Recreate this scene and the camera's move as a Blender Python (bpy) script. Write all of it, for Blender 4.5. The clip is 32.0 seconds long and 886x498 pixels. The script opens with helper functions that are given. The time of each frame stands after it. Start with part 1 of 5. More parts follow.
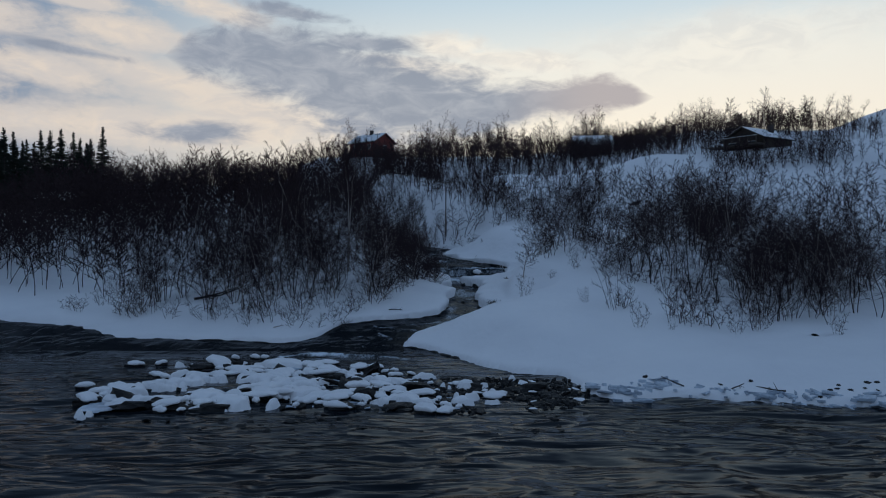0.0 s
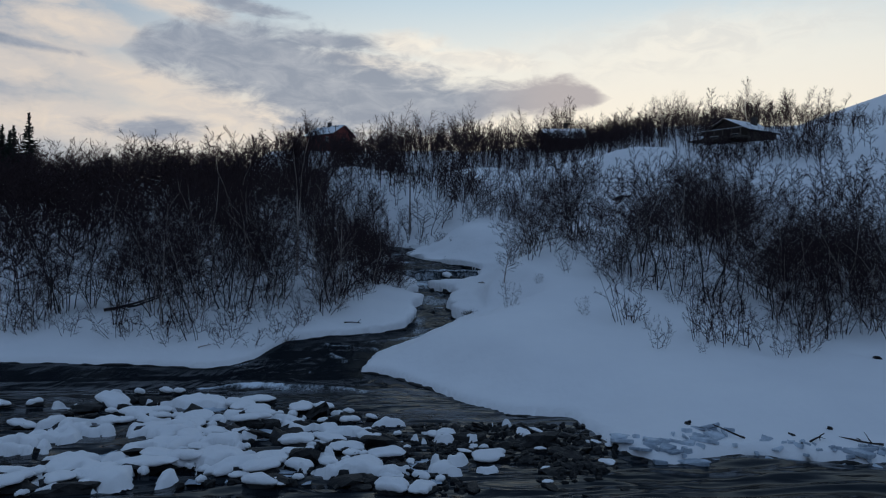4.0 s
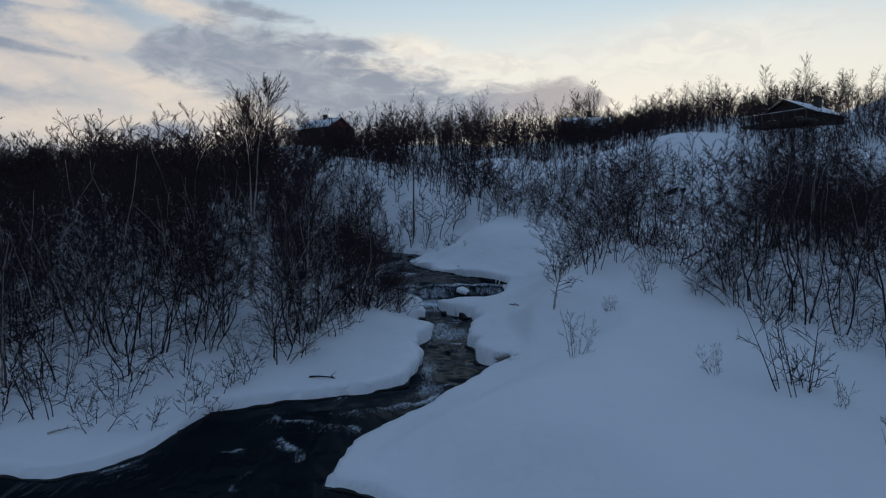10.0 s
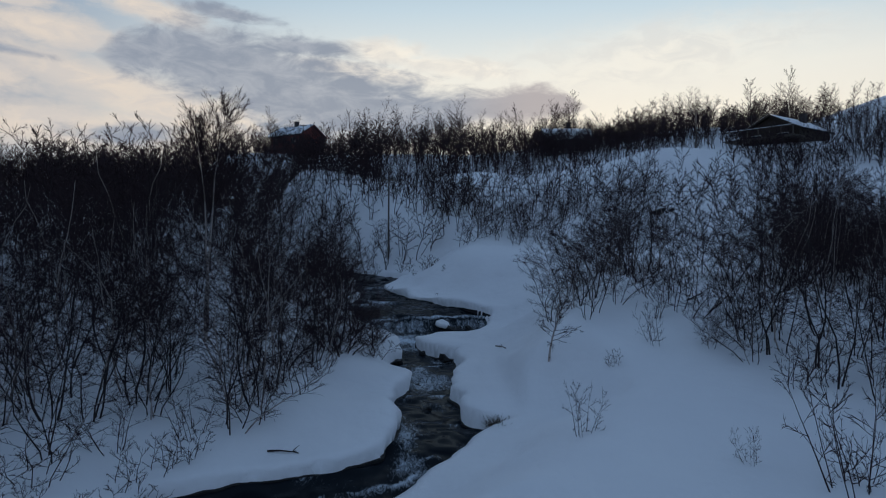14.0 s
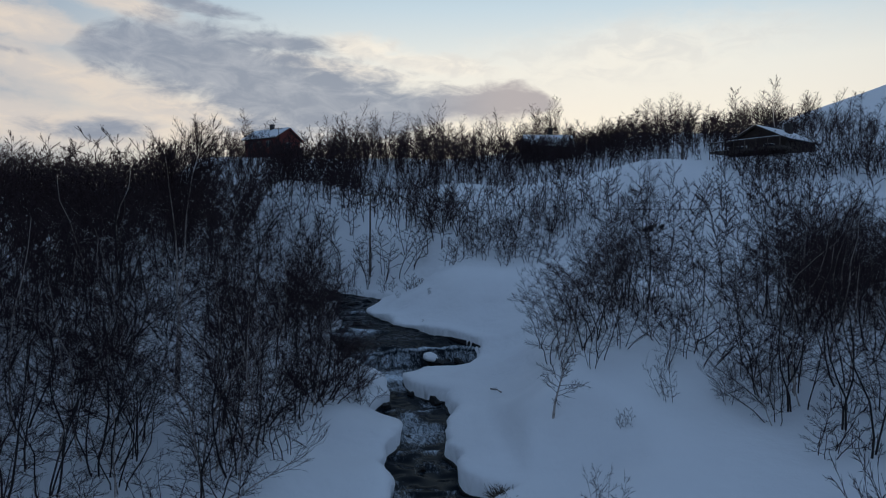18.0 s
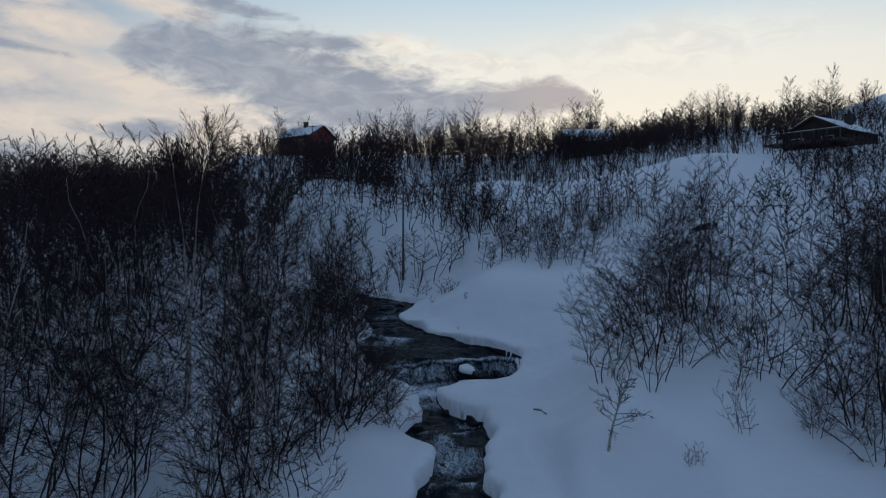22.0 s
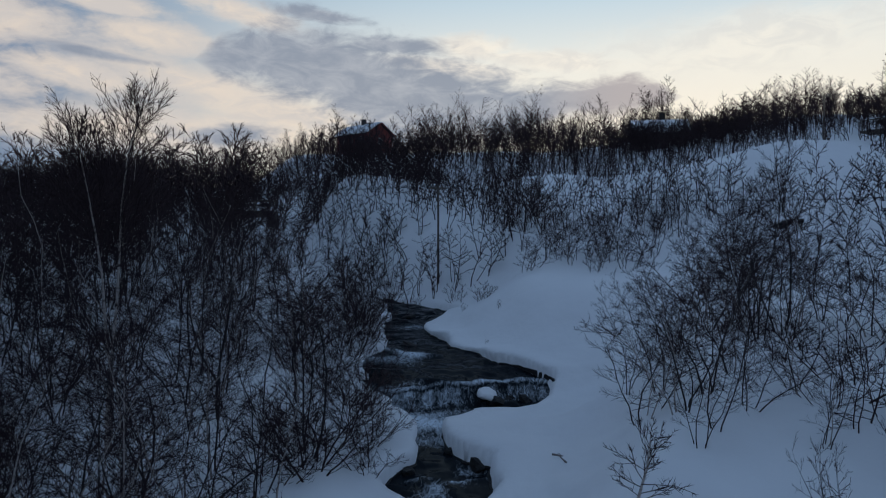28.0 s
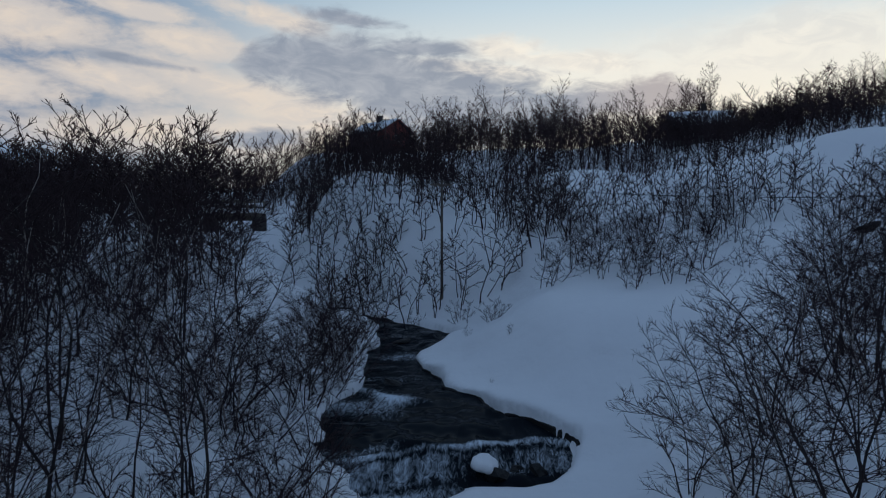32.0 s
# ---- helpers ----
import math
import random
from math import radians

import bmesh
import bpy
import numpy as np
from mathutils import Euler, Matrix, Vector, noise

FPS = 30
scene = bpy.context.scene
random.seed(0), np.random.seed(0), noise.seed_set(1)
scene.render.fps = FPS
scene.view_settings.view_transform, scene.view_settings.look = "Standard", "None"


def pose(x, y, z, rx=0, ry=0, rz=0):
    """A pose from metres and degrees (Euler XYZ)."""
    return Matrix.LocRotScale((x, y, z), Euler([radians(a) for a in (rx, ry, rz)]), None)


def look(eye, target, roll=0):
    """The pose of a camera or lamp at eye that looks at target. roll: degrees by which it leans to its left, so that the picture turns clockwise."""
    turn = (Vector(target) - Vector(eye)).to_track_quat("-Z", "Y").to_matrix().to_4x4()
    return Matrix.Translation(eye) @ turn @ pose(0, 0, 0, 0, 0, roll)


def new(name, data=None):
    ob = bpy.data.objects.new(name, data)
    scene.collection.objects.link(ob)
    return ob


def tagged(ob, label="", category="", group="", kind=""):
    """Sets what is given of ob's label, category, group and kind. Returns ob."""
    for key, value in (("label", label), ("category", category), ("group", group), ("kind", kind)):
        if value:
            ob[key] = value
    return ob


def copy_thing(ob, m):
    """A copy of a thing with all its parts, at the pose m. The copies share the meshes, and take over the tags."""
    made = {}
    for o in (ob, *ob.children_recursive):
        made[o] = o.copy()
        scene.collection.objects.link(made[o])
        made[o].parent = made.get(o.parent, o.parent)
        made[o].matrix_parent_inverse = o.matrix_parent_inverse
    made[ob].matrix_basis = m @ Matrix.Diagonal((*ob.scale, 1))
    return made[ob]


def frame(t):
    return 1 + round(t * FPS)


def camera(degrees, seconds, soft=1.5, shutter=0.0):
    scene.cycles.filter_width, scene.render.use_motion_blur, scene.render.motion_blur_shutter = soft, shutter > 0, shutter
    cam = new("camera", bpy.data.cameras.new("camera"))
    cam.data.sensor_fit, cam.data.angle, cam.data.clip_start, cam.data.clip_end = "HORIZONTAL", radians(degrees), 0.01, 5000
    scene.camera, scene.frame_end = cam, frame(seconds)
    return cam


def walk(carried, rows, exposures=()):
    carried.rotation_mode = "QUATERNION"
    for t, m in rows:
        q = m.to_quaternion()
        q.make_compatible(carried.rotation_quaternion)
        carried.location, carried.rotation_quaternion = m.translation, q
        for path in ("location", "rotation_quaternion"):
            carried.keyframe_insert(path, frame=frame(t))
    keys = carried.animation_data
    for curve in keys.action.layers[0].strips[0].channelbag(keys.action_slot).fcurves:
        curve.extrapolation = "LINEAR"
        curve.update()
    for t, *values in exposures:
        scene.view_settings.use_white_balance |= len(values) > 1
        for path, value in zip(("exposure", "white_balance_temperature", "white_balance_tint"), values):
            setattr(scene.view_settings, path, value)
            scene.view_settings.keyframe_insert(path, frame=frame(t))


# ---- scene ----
cam = camera(62.5, 32.0, soft=1.1)
PATH = [
    (0, (-2.684, -17.686, 5.944), (-2.675, -15.686, 5.915), 0.2),
    (0.5, (-2.804, -16.884, 5.907), (-2.776, -14.885, 5.879), 0.3),
    (1, (-2.803, -15.967, 5.958), (-2.758, -13.968, 5.925), 0.3),
    (1.5, (-2.878, -15.065, 5.914), (-2.809, -13.066, 5.883), 0.3),
    (2, (-2.873, -14.113, 5.951), (-2.775, -12.115, 5.917), 0.3),
    (2.5, (-2.952, -13.121, 5.909), (-2.835, -11.125, 5.877), 0.3),
    (3, (-2.933, -12.102, 5.948), (-2.818, -10.105, 5.914), 0.3),
    (3.5, (-2.983, -10.972, 5.931), (-2.866, -8.976, 5.899), 0.3),
    (5.5, (-2.973, -6.168, 5.84), (-2.859, -4.171, 5.807), 0.3),
    (6, (-2.969, -5.002, 5.828), (-2.856, -3.006, 5.798), 0.2),
    (6.5, (-2.951, -3.682, 5.827), (-2.838, -1.686, 5.798), 0.3),
    (7, (-2.925, -2.335, 5.826), (-2.814, -0.338, 5.799), 0.3),
    (7.5, (-2.916, -1.007, 5.817), (-2.806, 0.99, 5.79), 0.2),
    (8, (-2.9, 0.275, 5.835), (-2.792, 2.272, 5.808), 0.2),
    (8.5, (-2.882, 1.469, 5.837), (-2.774, 3.466, 5.812), 0.1),
    (9, (-2.837, 2.529, 5.877), (-2.73, 4.526, 5.852), 0.1),
    (9.5, (-2.794, 3.479, 5.906), (-2.688, 5.476, 5.882), 0.1),
    (10, (-2.752, 4.297, 5.947), (-2.647, 6.294, 5.923), 0.1),
    (10.5, (-2.696, 5.009, 6.011), (-2.59, 7.006, 5.989), 0.1),
    (11, (-2.669, 5.598, 6.136), (-2.559, 7.595, 6.114), 0.1),
    (11.5, (-2.626, 6.121, 6.245), (-2.508, 8.118, 6.225), 0.2),
    (12, (-2.668, 6.561, 6.431), (-2.538, 8.557, 6.411), 0.2),
    (12.5, (-2.684, 6.898, 6.701), (-2.545, 8.893, 6.679), 0.2),
    (13, (-2.753, 7.188, 6.893), (-2.6, 9.183, 6.877), 0.3),
    (13.5, (-2.786, 7.462, 7.101), (-2.622, 9.456, 7.086), 0.3),
    (14, (-2.844, 7.716, 7.272), (-2.666, 9.708, 7.26), 0.4),
    (14.5, (-2.915, 7.913, 7.475), (-2.726, 9.904, 7.461), 0.5),
    (16.5, (-3.134, 8.901, 8.262), (-2.91, 10.888, 8.245), 0.5),
    (17, (-3.232, 9.221, 8.418), (-2.998, 11.207, 8.403), 0.6),
    (17.5, (-3.244, 9.529, 8.669), (-3.006, 11.515, 8.65), 0.4),
    (18, (-3.302, 9.883, 8.87), (-3.057, 11.868, 8.85), 0.4),
    (18.5, (-3.32, 10.246, 9.015), (-3.07, 12.231, 8.996), 0.5),
    (19, (-3.34, 10.574, 9.092), (-3.091, 12.558, 9.072), 0.4),
    (19.5, (-3.315, 10.922, 9.123), (-3.083, 12.908, 9.101), 0.4),
    (20, (-3.3, 11.301, 9.161), (-3.093, 13.29, 9.137), 0.3),
    (20.5, (-3.197, 11.705, 9.191), (-3.017, 13.697, 9.165), 0.1),
    (21, (-3.177, 12.066, 9.166), (-3.012, 14.059, 9.14), 0.2),
    (21.5, (-3.098, 12.431, 9.142), (-2.943, 14.424, 9.116), 0.2),
    (22, (-2.983, 12.798, 9.117), (-2.837, 14.793, 9.089), 0.2),
    (22.5, (-2.786, 13.204, 9.098), (-2.649, 15.2, 9.069), 0.1),
    (23, (-2.531, 13.62, 9.046), (-2.402, 15.616, 9.018), 0.2),
    (23.5, (-2.269, 14.014, 8.992), (-2.148, 16.01, 8.965), 0.3),
    (24, (-1.916, 14.452, 9.0), (-1.807, 16.449, 8.973), 0.0),
    (24.5, (-1.587, 14.896, 8.982), (-1.49, 16.893, 8.955), -0.0),
    (25, (-1.346, 15.298, 8.974), (-1.263, 17.296, 8.946), 0.1),
    (25.5, (-1.06, 15.745, 9.0), (-1.007, 17.744, 8.972), -0.1),
    (27.5, (-0.301, 17.673, 9.02), (-0.349, 19.672, 8.993), -0.0),
    (28, (-0.181, 18.244, 9.029), (-0.244, 20.243, 9.003), 0.1),
    (28.5, (-0.019, 18.867, 9.042), (-0.091, 20.866, 9.017), -0.1),
    (29, (0.076, 19.587, 9.051), (-0.013, 21.585, 9.026), 0.1),
    (29.5, (0.148, 20.373, 9.064), (0.046, 22.37, 9.041), 0.0),
    (30, (0.18, 21.246, 9.105), (0.068, 23.242, 9.081), -0.1),
    (30.5, (0.26, 22.289, 9.137), (0.141, 24.285, 9.114), -0.2),
    (31, (0.419, 23.516, 9.121), (0.295, 25.512, 9.1), 0.0),
    (31.5, (0.62, 24.795, 9.285), (0.49, 26.791, 9.26), 0.2),
    (32, (0.977, 26.162, 9.277), (0.831, 28.157, 9.257), -0.0),
]
walk(cam, [(t, look(e, g, r)) for t, e, g, r in PATH])

# ---- light ----
world = bpy.data.worlds.new("dusk_sky")
scene.world = world
world.use_nodes = True


class Nodes:
    """A short hand for building node trees."""

    def __init__(self, tree):
        self.t = tree
        tree.nodes.clear()

    def add(self, kind, props=None, **inputs):
        n = self.t.nodes.new(kind)
        for k, v in (props or {}).items():
            setattr(n, k, v)
        for k, v in inputs.items():
            self.put(n, k.replace("_", " "), v)
        return n

    def put(self, n, key, v):
        s = n.inputs[int(key)] if key.isdigit() else n.inputs[key]
        if isinstance(v, bpy.types.NodeSocket):
            self.t.links.new(v, s)
        else:
            s.default_value = v

    def math(self, op, a, b=0.0, c=0.0, clamp=False):
        n = self.t.nodes.new("ShaderNodeMath")
        n.operation, n.use_clamp = op, clamp
        for i, v in enumerate((a, b, c)):
            self.put(n, str(i), v)
        return n.outputs[0]

    def mix(self, f, a, b):
        n = self.t.nodes.new("ShaderNodeMix")
        n.data_type = "RGBA"
        for i, v in ((0, f), (6, a), (7, b)):
            self.put(n, str(i), v)
        return n.outputs[2]

    def ramp(self, f, stops):
        n = self.t.nodes.new("ShaderNodeValToRGB")
        self.put(n, "Fac", f)
        e = n.color_ramp.elements
        while len(e) < len(stops):
            e.new(0.5)
        for s, (p, c) in zip(e, stops):
            s.position = p
            s.color = c if len(c) == 4 else (*c, 1)
        return n.outputs[0]

    def noise(self, vec, scale, detail=4.0, rough=0.55, distort=0.0, dims="3D"):
        n = self.t.nodes.new("ShaderNodeTexNoise")
        n.noise_dimensions = dims
        for k, v in (("Vector", vec), ("Scale", scale), ("Detail", detail), ("Roughness", rough), ("Distortion", distort)):
            self.put(n, k, v)
        return n.outputs[0]

    def smooth(self, v, a, b):
        n = self.t.nodes.new("ShaderNodeMapRange")
        n.interpolation_type = "SMOOTHSTEP"
        for k, x in (("Value", v), ("From Min", a), ("From Max", b)):
            self.put(n, k, x)
        return n.outputs[0]


SUN_AZ, SUN_EL = radians(17), radians(4)


def build_sky():
    k = Nodes(world.node_tree)
    co = k.add("ShaderNodeTexCoord").outputs["Generated"]
    sep = k.add("ShaderNodeSeparateXYZ", Vector=co)
    x, y, z = sep.outputs
    el = k.math("ARCSINE", z)
    az = k.math("ARCTAN2", x, y)
    # clear air: Nishita for the far glow, a soft wash for the high thin cloud
    sky = k.add("ShaderNodeTexSky", {"sky_type": "NISHITA", "sun_disc": False, "sun_elevation": SUN_EL, "sun_rotation": SUN_AZ,
                                     "air_density": 1.0, "dust_density": 1.0, "ozone_density": 1.5}).outputs[0]
    toward = k.add("ShaderNodeVectorMath", {"operation": "DOT_PRODUCT"})
    k.put(toward, "0", co)
    k.put(toward, "1", (math.sin(SUN_AZ) * math.cos(SUN_EL), math.cos(SUN_AZ) * math.cos(SUN_EL), math.sin(SUN_EL)))
    near = k.math("MULTIPLY_ADD", toward.outputs["Value"], 0.5, 0.5)
    high = k.smooth(el, 0.02, 0.9)
    far_wash = k.ramp(high, [(0.0, (0.178, 0.25, 0.372)), (0.4, (0.157, 0.24, 0.381)), (1.0, (0.152, 0.238, 0.385))])
    glow_wash = k.ramp(k.smooth(el, 0.08, 0.42), [(0.0, (0.95, 0.86, 0.72)), (0.4, (0.86, 0.85, 0.78)), (0.75, (0.57, 0.70, 0.78)), (1.0, (0.40, 0.54, 0.67))])
    side = k.math("MULTIPLY", k.smooth(near, 0.80, 0.992), k.smooth(el, 0.7, 0.36))
    wash = k.mix(side, far_wash, glow_wash)
    air = k.mix(0.975, k.mix(1.0, (0, 0, 0, 1), k.add("ShaderNodeMixRGB", {"blend_type": "MULTIPLY"}, Fac=1.0, Color1=sky, Color2=(0.12, 0.12, 0.12, 1)).outputs[0]), wash)
    # cloud layers, stretched along the horizon and slanting with the wind
    flat = k.add("ShaderNodeCombineXYZ", X=k.math("MULTIPLY", az, 1.0), Y=k.math("MULTIPLY", el, 2.3), Z=0.0).outputs[0]
    slanted = k.add("ShaderNodeVectorRotate", {"rotation_type": "Z_AXIS"}, Vector=flat, Angle=0.3).outputs[0]
    n1 = k.math("SUBTRACT", k.noise(slanted, 9.0, 3.0, 0.5, 0.3), 0.5)
    n2 = k.math("SUBTRACT", k.noise(slanted, 20.0, 6.0, 0.6, 0.6), 0.5)
    n3 = k.math("SUBTRACT", k.noise(flat, 46.0, 5.0, 0.62, 0.4), 0.5)
    warp = k.math("ADD", k.math("MULTIPLY", n1, 1.0), k.math("ADD", k.math("MULTIPLY", n2, 1.7), k.math("MULTIPLY", n3, 0.8)))

    def puff(a0, e0, slope, half, length, soft=0.6):
        """One torn cloud: middle, slant, half thickness and half length as angles."""
        da = k.math("SUBTRACT", az, a0)
        line = k.math("SUBTRACT", k.math("SUBTRACT", el, e0), k.math("MULTIPLY", da, slope))
        v = k.math("SQRT", k.math("ADD", k.math("POWER", k.math("ABSOLUTE", k.math("DIVIDE", line, half)), 2.0), k.math("POWER", k.math("ABSOLUTE", k.math("DIVIDE", da, length)), 2.0)))
        return k.smooth(k.math("ADD", v, warp), 1.0 + soft, 1.0 - soft)

    def most(rows):
        out = puff(*rows[0])
        for row in rows[1:]:
            out = k.math("MAXIMUM", out, puff(*row))
        return out
    # clouds that catch the low sun
    lit = most([(-0.30, 0.290, -0.2, 0.015, 0.075), (-0.41, 0.252, -0.1, 0.020, 0.075), (-0.50, 0.200, -0.15, 0.018, 0.08), (-0.36, 0.200, -0.22, 0.022, 0.13, 0.8), (-0.24, 0.165, -0.15, 0.024, 0.15, 0.8),
                (-0.42, 0.140, 0.0, 0.024, 0.22, 0.8), (-0.47, 0.285, -0.1, 0.012, 0.07), (-0.60, 0.255, 0.0, 0.03, 0.10), (-0.66, 0.18, 0.0, 0.025, 0.12), (0.014, 0.256, -0.05, 0.015, 0.055), (0.100, 0.238, -0.12, 0.013, 0.085), (-0.01, 0.228, -0.12, 0.011, 0.09)])
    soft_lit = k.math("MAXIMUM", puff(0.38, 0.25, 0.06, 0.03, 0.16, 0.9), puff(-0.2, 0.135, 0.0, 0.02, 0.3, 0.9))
    warm = k.mix(k.smooth(az, -0.25, 0.1), (0.80, 0.69, 0.585, 1), (0.97, 0.90, 0.78, 1))
    warm = k.mix(k.smooth(n2, -0.12, 0.16), k.mix(0.35, warm, (0.42, 0.46, 0.53, 1)), warm)
    col = k.mix(k.math("MULTIPLY", soft_lit, 0.6), air, warm)
    col = k.mix(k.math("MULTIPLY", lit, 0.88), col, warm)
    # the grey bank: its middle height and half thickness along the azimuth
    along = k.math("MULTIPLY_ADD", az, 1.25, 0.5)
    shape = k.add("ShaderNodeSeparateColor", Color=k.ramp(along, [(1.25 * p + 0.5, (2 * c, 10 * h, 0)) for p, c, h in [
        (-0.36, 0.228, 0.0005), (-0.33, 0.231, 0.020), (-0.27, 0.238, 0.034), (-0.20, 0.230, 0.044), (-0.14, 0.205, 0.058), (-0.07, 0.182, 0.056),
        (0.0, 0.174, 0.044), (0.07, 0.175, 0.032), (0.14, 0.184, 0.019), (0.215, 0.190, 0.021), (0.262, 0.186, 0.010), (0.285, 0.184, 0.0005)]])).outputs
    rise = k.math("SUBTRACT", el, k.math("MULTIPLY", shape[0], 0.5))
    bank = k.math("ABSOLUTE", k.math("DIVIDE", rise, k.math("MULTIPLY", shape[1], 0.1)))
    bank = k.math("MULTIPLY", k.smooth(k.math("ADD", bank, warp), 1.65, 0.55), k.math("MULTIPLY", k.smooth(az, -0.37, -0.33), k.smooth(az, 0.29, 0.26)))
    bank = k.math("MAXIMUM", bank, most([(-0.105, 0.258, -0.05, 0.012, 0.065), (-0.32, 0.136, 0.0, 0.012, 0.06), (-0.47, 0.225, -0.1, 0.005, 0.06), (-0.20, 0.292, -0.1, 0.008, 0.06)]))
    grey = k.mix(k.smooth(n2, -0.15, 0.2), (0.262, 0.302, 0.378, 1), (0.385, 0.415, 0.475, 1))
    grey = k.mix(k.smooth(az, 0.06, 0.22), grey, (0.44, 0.40, 0.41, 1))
    col = k.mix(k.math("MULTIPLY", bank, 0.92), col, grey)
    dome = k.smooth(el, -0.06, -0.01)
    col = k.mix(dome, (0.05, 0.06, 0.08, 1), col)
    bg = k.add("ShaderNodeBackground", Color=col, Strength=1.0)
    k.t.links.new(bg.outputs[0], k.add("ShaderNodeOutputWorld").inputs[0])


build_sky()
sun = new("sun", bpy.data.lights.new("sun", "SUN"))
sun.data.energy, sun.data.angle, sun.data.color = 0.12, radians(16), (1.0, 0.9, 0.78)
sun.matrix_world = look((60 * math.sin(SUN_AZ), 60 * math.cos(SUN_AZ), 60 * math.tan(SUN_EL)), (0, 0, 0))

# ---- materials ----


def material(name):
    m = bpy.data.materials.new(name)
    m.use_nodes = True
    return m, Nodes(m.node_tree)


def finish(k, color, rough=0.8, metal=0.0, bump=None, strength=0.3, dist=0.05, spec=0.5, ior=1.45):
    s = k.add("ShaderNodeBsdfPrincipled", Base_Color=color, Roughness=rough, Metallic=metal, IOR=ior)
    k.put(s, "Specular IOR Level", spec)
    if bump is not None:
        k.put(s, "Normal", k.add("ShaderNodeBump", Height=bump, Strength=strength, Distance=dist).outputs[0])
    k.t.links.new(s.outputs[0], k.add("ShaderNodeOutputMaterial").inputs[0])
    return s


def world_pos(k):
    return k.add("ShaderNodeNewGeometry").outputs["Position"]


def object_pos(k):
    return k.add("ShaderNodeTexCoord").outputs["Object"]


def snow_material():
    m, k = material("snow")
    p = world_pos(k)
    big = k.noise(p, 0.22, 4)
    mid = k.noise(p, 1.7, 4)
    fine = k.noise(p, 28.0, 3, 0.7)
    col = k.ramp(big, [(0.3, (0.83, 0.825, 0.84)), (0.7, (0.89, 0.885, 0.89))])
    col = k.mix(k.math("MULTIPLY", k.smooth(k.noise(p, 6.0, 5, 0.7), 0.64, 0.8), 0.12), col, (0.42, 0.4, 0.4, 1))
    h = k.math("ADD", k.math("MULTIPLY", mid, 1.0), k.math("MULTIPLY", fine, 0.10))
    finish(k, col, 0.72, bump=h, strength=0.35, dist=0.22, spec=0.25)
    return m


def plain(name, dark, light, scale=6.0, rough=0.85, stretch=(1, 1, 1), strength=0.4, dist=0.02, vary=0.25, spec=0.3):
    """A surface with grain at two scales, each copy a little lighter or darker."""
    m, k = material(name)
    p = k.add("ShaderNodeMapping", Vector=object_pos(k), Scale=stretch).outputs[0]
    n = k.math("ADD", k.math("MULTIPLY", k.noise(p, scale, 5, 0.65), 0.65), k.math("MULTIPLY", k.noise(p, scale * 5.3, 3), 0.35))
    col = k.ramp(n, [(0.3, dark), (0.7, light)])
    rnd = k.add("ShaderNodeObjectInfo").outputs["Random"]
    col = k.add("ShaderNodeHueSaturation", Color=col, Value=k.math("MULTIPLY_ADD", rnd, 2 * vary, 1 - vary)).outputs[0]
    finish(k, col, rough, bump=n, strength=strength, dist=dist, spec=spec)
    return m


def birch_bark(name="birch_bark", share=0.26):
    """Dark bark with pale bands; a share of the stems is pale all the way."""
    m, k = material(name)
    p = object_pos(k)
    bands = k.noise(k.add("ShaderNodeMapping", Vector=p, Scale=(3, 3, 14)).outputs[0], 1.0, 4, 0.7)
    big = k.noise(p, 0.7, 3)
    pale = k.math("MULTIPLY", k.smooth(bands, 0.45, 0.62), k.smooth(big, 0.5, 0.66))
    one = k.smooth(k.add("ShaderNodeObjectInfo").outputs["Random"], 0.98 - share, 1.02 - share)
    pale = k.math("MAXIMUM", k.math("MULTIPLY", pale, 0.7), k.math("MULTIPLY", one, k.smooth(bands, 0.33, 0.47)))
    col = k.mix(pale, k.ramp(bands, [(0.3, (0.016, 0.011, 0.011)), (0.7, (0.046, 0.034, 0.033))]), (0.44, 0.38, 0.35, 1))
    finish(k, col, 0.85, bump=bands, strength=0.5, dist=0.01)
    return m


def twig_material():
    m, k = material("twigs")
    n = k.noise(object_pos(k), 2.5, 3)
    isl = k.add("ShaderNodeNewGeometry").outputs["Random Per Island"]
    col = k.ramp(k.math("MULTIPLY_ADD", n, 0.5, k.math("MULTIPLY", isl, 0.5)), [(0.2, (0.021, 0.0125, 0.0135)), (0.6, (0.046, 0.028, 0.030)), (0.95, (0.10, 0.070, 0.072))])
    finish(k, col, 0.9, spec=0.15)
    return m


